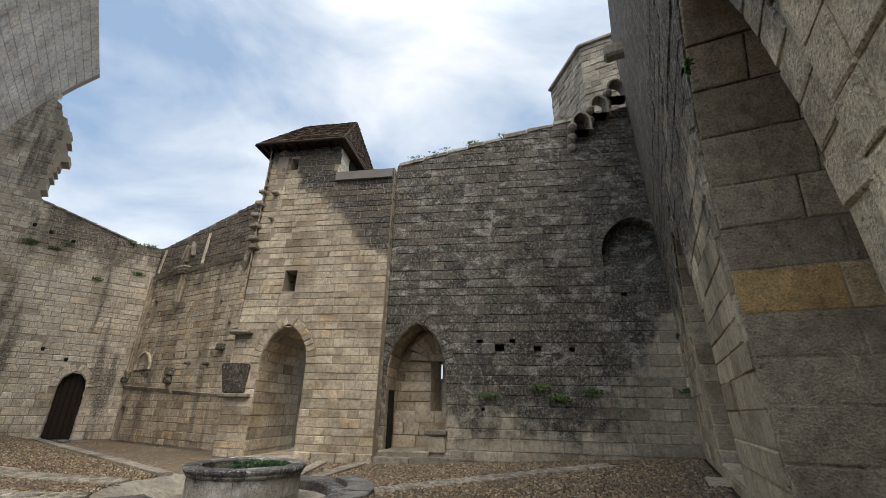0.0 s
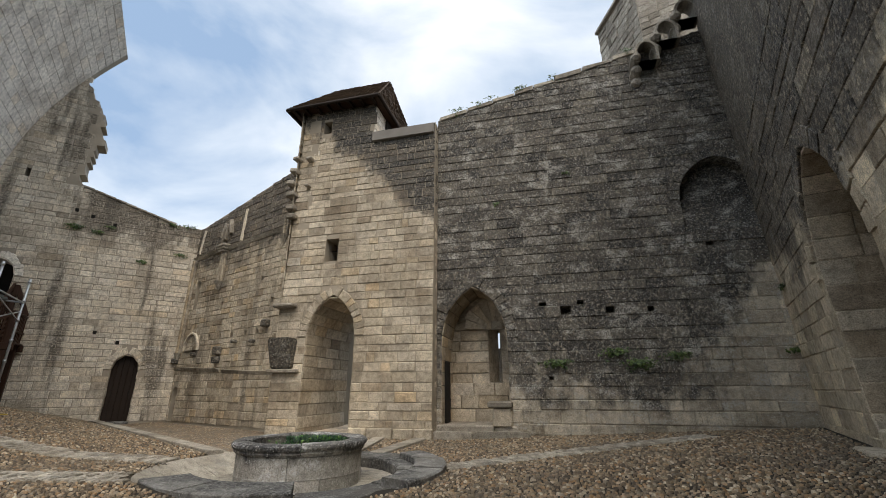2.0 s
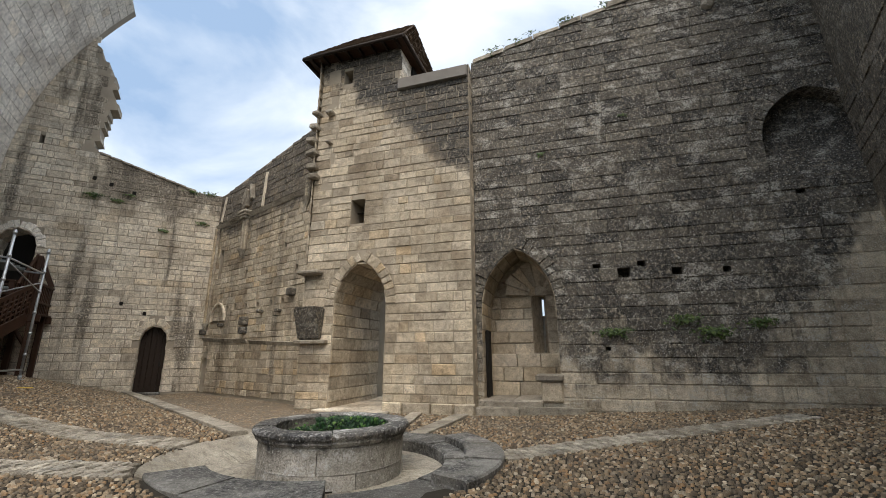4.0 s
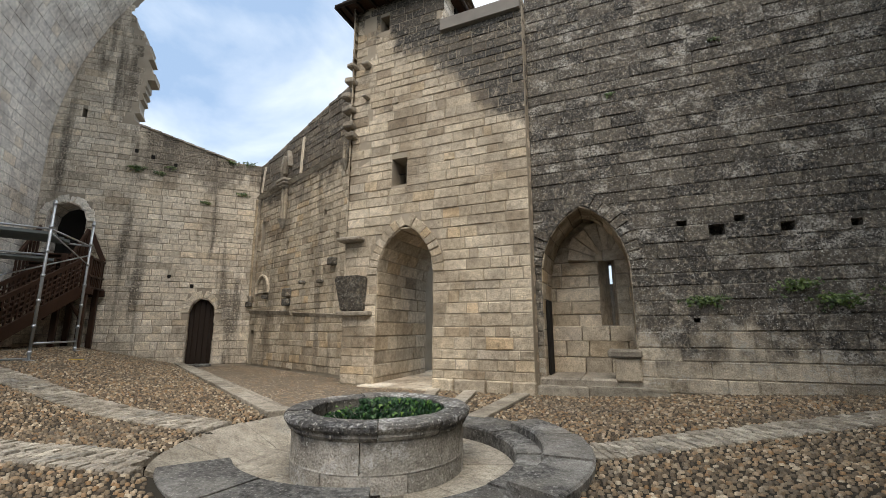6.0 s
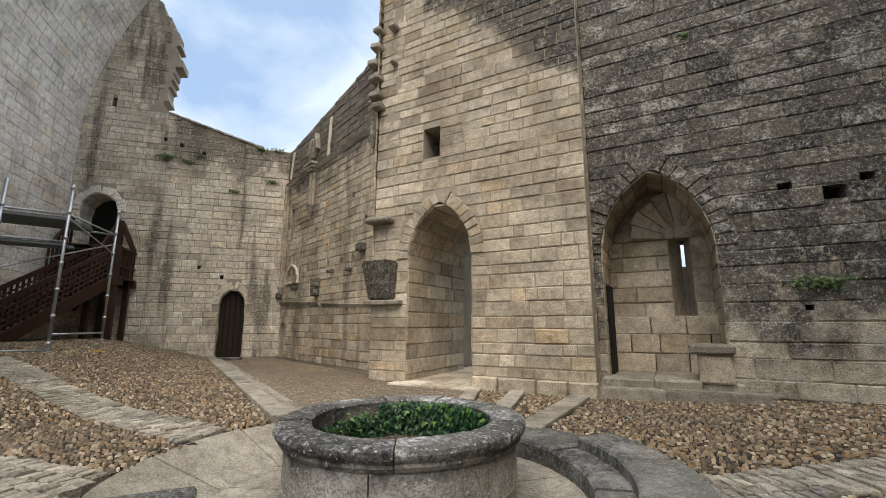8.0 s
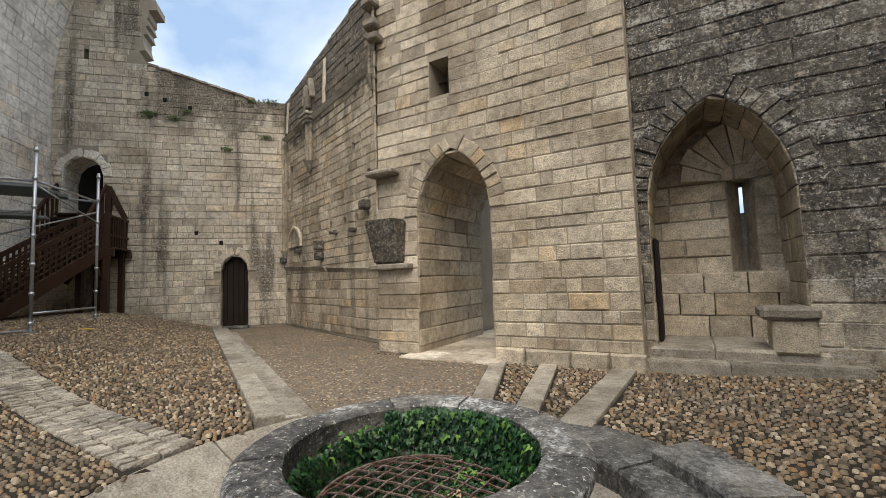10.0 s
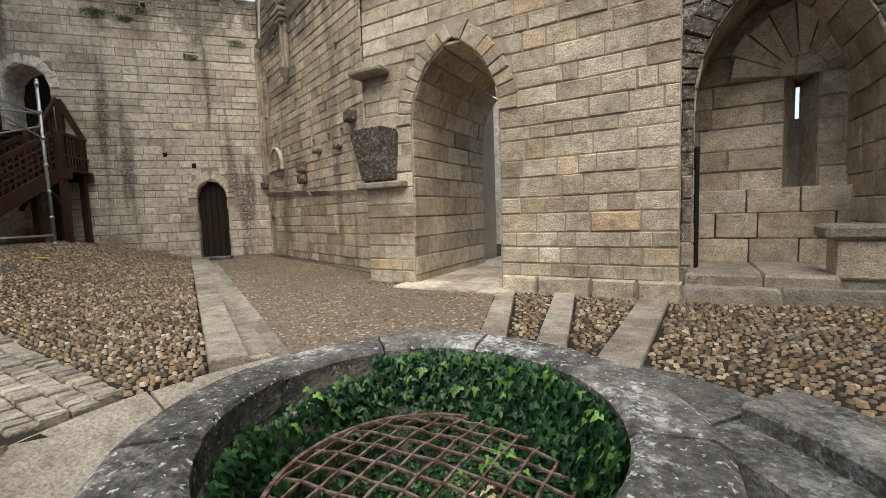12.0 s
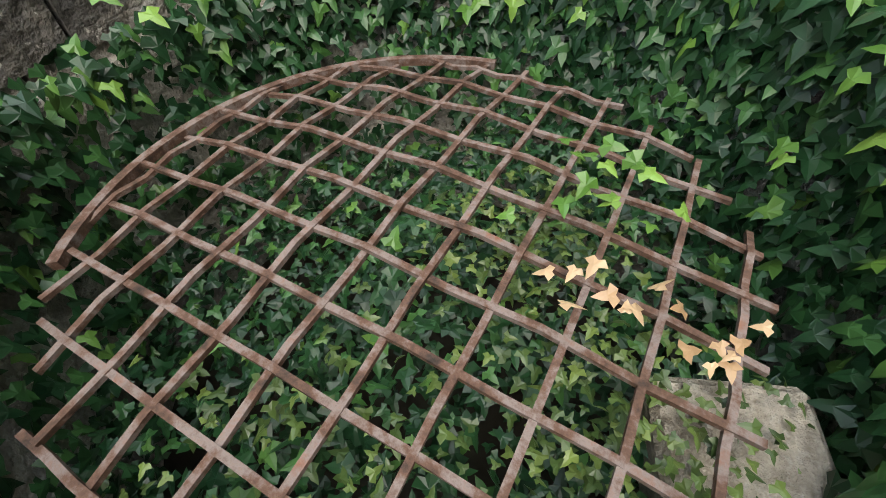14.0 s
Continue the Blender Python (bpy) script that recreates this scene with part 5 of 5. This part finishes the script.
# ---- timber stair and scaffold ----
def build_stair():
    w = DOOR_WALL
    g = 0.36
    t = thing("timber_stair", tuple(w.at(2.9, g, 1.0)), "dark stained timber stair with slatted rail to the upper door", "staircase")
    uo, zl = 2.47, 2.48
    for u in (uo + 0.35, uo + 0.95):
        for d in (0.25, 1.15):
            part("post", box(w.spot(u, (zl + 0.95 + g - 0.15) / 2, d), (0.14, 0.14, zl + 0.95 - g + 0.15), 0.012), M_WOOD, t)
    for u, d, s in ((uo + 0.05, 1.15, 1), (uo + 0.95, 1.15, -1)):
        part("brace", rod(w.at(u, zl - 0.95, d), w.at(u + s * 0.5, zl - 0.15, d), 0.055, 6), M_WOOD, t)
    for i in range(9):
        part("deck_board", box(w.spot(uo - 0.05 + 0.135 * i, zl, 0.62), (0.125, 1.24, 0.05), 0.005), M_WOOD, t)
    for d in (0.15, 1.2):
        part("beam", box(w.spot(uo + 0.5, zl - 0.13, d), (1.3, 0.10, 0.20), 0.01), M_WOOD, t)
    for z in (0.35, 0.88):
        part("rail", box(w.spot(uo + 1.0, zl + z, 0.62), (0.07, 1.2, 0.07), 0.008), M_WOOD, t)
    for i in range(8):
        part("baluster", box(w.spot(uo + 1.0, zl + 0.45, 0.1 + 0.145 * i), (0.04, 0.05, 0.86)), M_WOOD, t)
    # short upper flight to the door sill
    for i in range(7):
        part("tread", box(w.spot(2.28, zl + 0.155 * (i + 1), 1.05 - 0.16 * i), (1.15, 0.22, 0.05), 0.006), M_WOOD, t)
        part("riser", box(w.spot(2.28, zl + 0.155 * (i + 1) - 0.09, 0.96 - 0.16 * i), (1.15, 0.03, 0.13)), M_WOOD, t)
    for u in (1.72, 2.93):
        a, b = w.at(u, zl + 0.85, 1.1), w.at(u, zl + 1.95, 0.06)
        m = Matrix.Translation((a + b) / 2) @ (b - a).to_track_quat("X", "Z").to_matrix().to_4x4()
        part("rail", box(m, ((b - a).length, 0.07, 0.10), 0.008), M_WOOD, t)
        for k in range(6):
            p = a.lerp(b, k / 5)
            h = 0.9
            part("baluster", box(Matrix.Translation(p - Vector((0, 0, h / 2))) @ w.turn(), (0.05, 0.05, h)), M_WOOD, t)
    part("post", box(w.spot(3.02, (zl + 4.4) / 2, 0.12), (0.12, 0.12, 4.4 - zl), 0.01), M_WOOD, t)
    a, b = w.at(3.02, 4.38, 0.15), w.at(3.46, 3.40, 0.15)
    m = Matrix.Translation((a + b) / 2) @ (b - a).to_track_quat("X", "Z").to_matrix().to_4x4()
    part("rail", box(m, ((b - a).length, 0.05, 0.14), 0.008), M_WOOD, t)
    # long lower flight out into the court
    n, run, fall = 13, 0.245, (zl - g) / 13
    start = w.at(3.32, 0.0, 1.22)
    out = (w.n * 0.88 - w.u * 0.475).normalized()
    side = Vector((-out.y, out.x, 0))
    if side.dot(w.u) > 0:
        side = -side
    turn = Matrix(((out.x, side.x, 0), (out.y, side.y, 0), (0, 0, 1))).to_4x4()
    for i in range(n):
        p = start + out * run * (i + 0.5) + side * 0.48 + Vector((0, 0, zl - fall * (i + 0.5)))
        part("tread", box(Matrix.Translation(p) @ turn, (0.28, 0.92, 0.045), 0.006), M_WOOD, t)
    for k in (0.0, 0.96):
        a = start + side * k + Vector((0, 0, zl - 0.12))
        b = a + out * run * n + Vector((0, 0, g - zl))
        m = (b - a).to_track_quat("X", "Z").to_matrix().to_4x4()
        part("stringer", box(Matrix.Translation((a + b) / 2) @ m, ((b - a).length, 0.07, 0.32), 0.008), M_WOOD, t)
        for h in (0.32, 0.46, 0.60, 0.74, 0.95):
            part("rail", box(Matrix.Translation((a + b) / 2 + Vector((0, 0, h))) @ m, ((b - a).length, 0.05, 0.12 if h > 0.9 else 0.04), 0.006), M_WOOD, t)
        for i in range(2 * n + 1):
            p = a.lerp(b, i / (2 * n))
            part("baluster", box(Matrix.Translation(p + Vector((0, 0, 0.52))) @ turn, (0.045, 0.045, 0.86)), M_WOOD, t)


# ---- scaffold ----
def build_scaffold():
    t = thing("scaffold", (-11.5, 9.6, 0.5), "galvanised tube scaffold with a grey deck beside the stair", "scaffold")
    A, B, C = Vector((-9.38, 9.08)), Vector((-10.9, 10.62)), Vector((-9.78, 8.15))
    d = (B - A).normalized()
    nn = (C - A).normalized()
    cols = [A, B, C, A + d * 1.3 + nn * 3.0, A + nn * 3.0]
    base = lambda p: gz(p.x, p.y) - 0.02
    tops = (4.12, 4.15, 4.05, 4.1, 4.1)
    for p, z in zip(cols, tops):
        std = part("standard", rod((p.x, p.y, base(p)), (p.x, p.y, z), 0.03, 10), M_STEEL, t)
        part("base_plate", box(pose(p.x, p.y, base(p) + 0.02), (0.16, 0.16, 0.012)), M_STEEL, std)
        k = 0.75
        while k < z:
            part("coupler", rod((p.x, p.y, k - 0.035), (p.x, p.y, k + 0.035), 0.043, 8), M_STEEL, std)
            k += 0.55

    def ledger(p, q, z0, z1, r=0.024):
        part("ledger", rod((p.x, p.y, z0), (q.x, q.y, z1), r, 8), M_STEEL, t)
    for z in (0.93, 3.45):
        ledger(cols[0], cols[1], z, z)
    for z in (0.62, 2.86, 3.45):
        ledger(cols[0], cols[4], z, z)
    ledger(cols[1], cols[3], 3.45, 3.45)
    ledger(cols[3], cols[4], 3.45, 3.45)
    ledger(cols[0], cols[1], 3.38, 2.95, 0.016)
    ledger(cols[2], cols[1], 2.2, 3.2, 0.018)
    turn = math.degrees(math.atan2(nn.y, nn.x))
    for k in range(4):
        c = A + nn * 1.55 + d * (0.18 + 0.31 * k)
        part("deck_plank", box(pose(c.x, c.y, 3.36, 0, 0, turn), (3.0, 0.29, 0.07), 0.008), M_DECK, t)
    for k in range(2):
        c = A + nn * 1.55 + d * (0.18 + 0.31 * k)
        part("deck_plank", box(pose(c.x, c.y, 2.80, 0, 0, turn), (3.0, 0.29, 0.06), 0.008), M_DECK, t)
    rag = thing("yellow_rag", (-9.3, 9.9, gz(-9.3, 9.9)), "small yellow rag lying on the cobbles", "rag")
    part("cloth", box(pose(-9.3, 9.9, gz(-9.3, 9.9) + 0.03, 0, 0, 20), (0.34, 0.08, 0.02), 0.008), M_YELLOW, rag)


build_tower()
build_tower_roof()
build_dark_wall()
build_back_wall()
build_door_wall()
build_vault()
build_arcade()
build_far_turret()
build_enclosure()
build_path()
build_well()
build_grate()
build_ivy()
build_stair()
build_scaffold()


def build_weeds():
    dark = Wall((0.66, 12.8), (8.76, 12.9), batter=0.012)
    for i, (u, z, s, n) in enumerate(((2.95, 1.72, 0.13, 150), (4.3, 1.95, 0.15, 130), (4.75, 1.70, 0.17, 170), (5.6, 1.85, 0.13, 110), (7.9, 1.9, 0.09, 60), (1.7, 6.0, 0.05, 30), (3.6, 6.7, 0.05, 30))):
        weed_clump(dark, u, z, s, n, 200 + i)
    w = DOOR_WALL
    for i, (u, z, s, n) in enumerate(((3.98, 6.75, 0.15, 130), (4.65, 6.65, 0.10, 60), (5.0, 6.9, 0.08, 40), (6.15, 5.75, 0.09, 60), (7.35, 6.2, 0.10, 60), (6.9, 7.4, 0.12, 60), (7.5, 7.42, 0.12, 60))):
        weed_clump(w, u, z, s, n, 220 + i, label="dark green shrub rooted in the high wall")
    ar = Wall((8.75, 12.95), (4.35, -2.1), batter=-0.045)
    weed_clump(ar, 0.55, 3.2, 0.09, 80, 240)
    weed_clump(ar, 9.1, 4.3, 0.06, 60, 241, mat=M_FERN, label="bright green fern growing from the arch stones")
    rnd = random.Random(250)
    for i in range(10):
        u = rnd.uniform(0.3, 6.0)
        weed_clump(dark, u, 9.15 + u * 0.235, 0.10, 22, 251 + i, hang=-0.9, label="dry grass tuft on the wall top")


build_weeds()
build_cobbles()
build_setts()
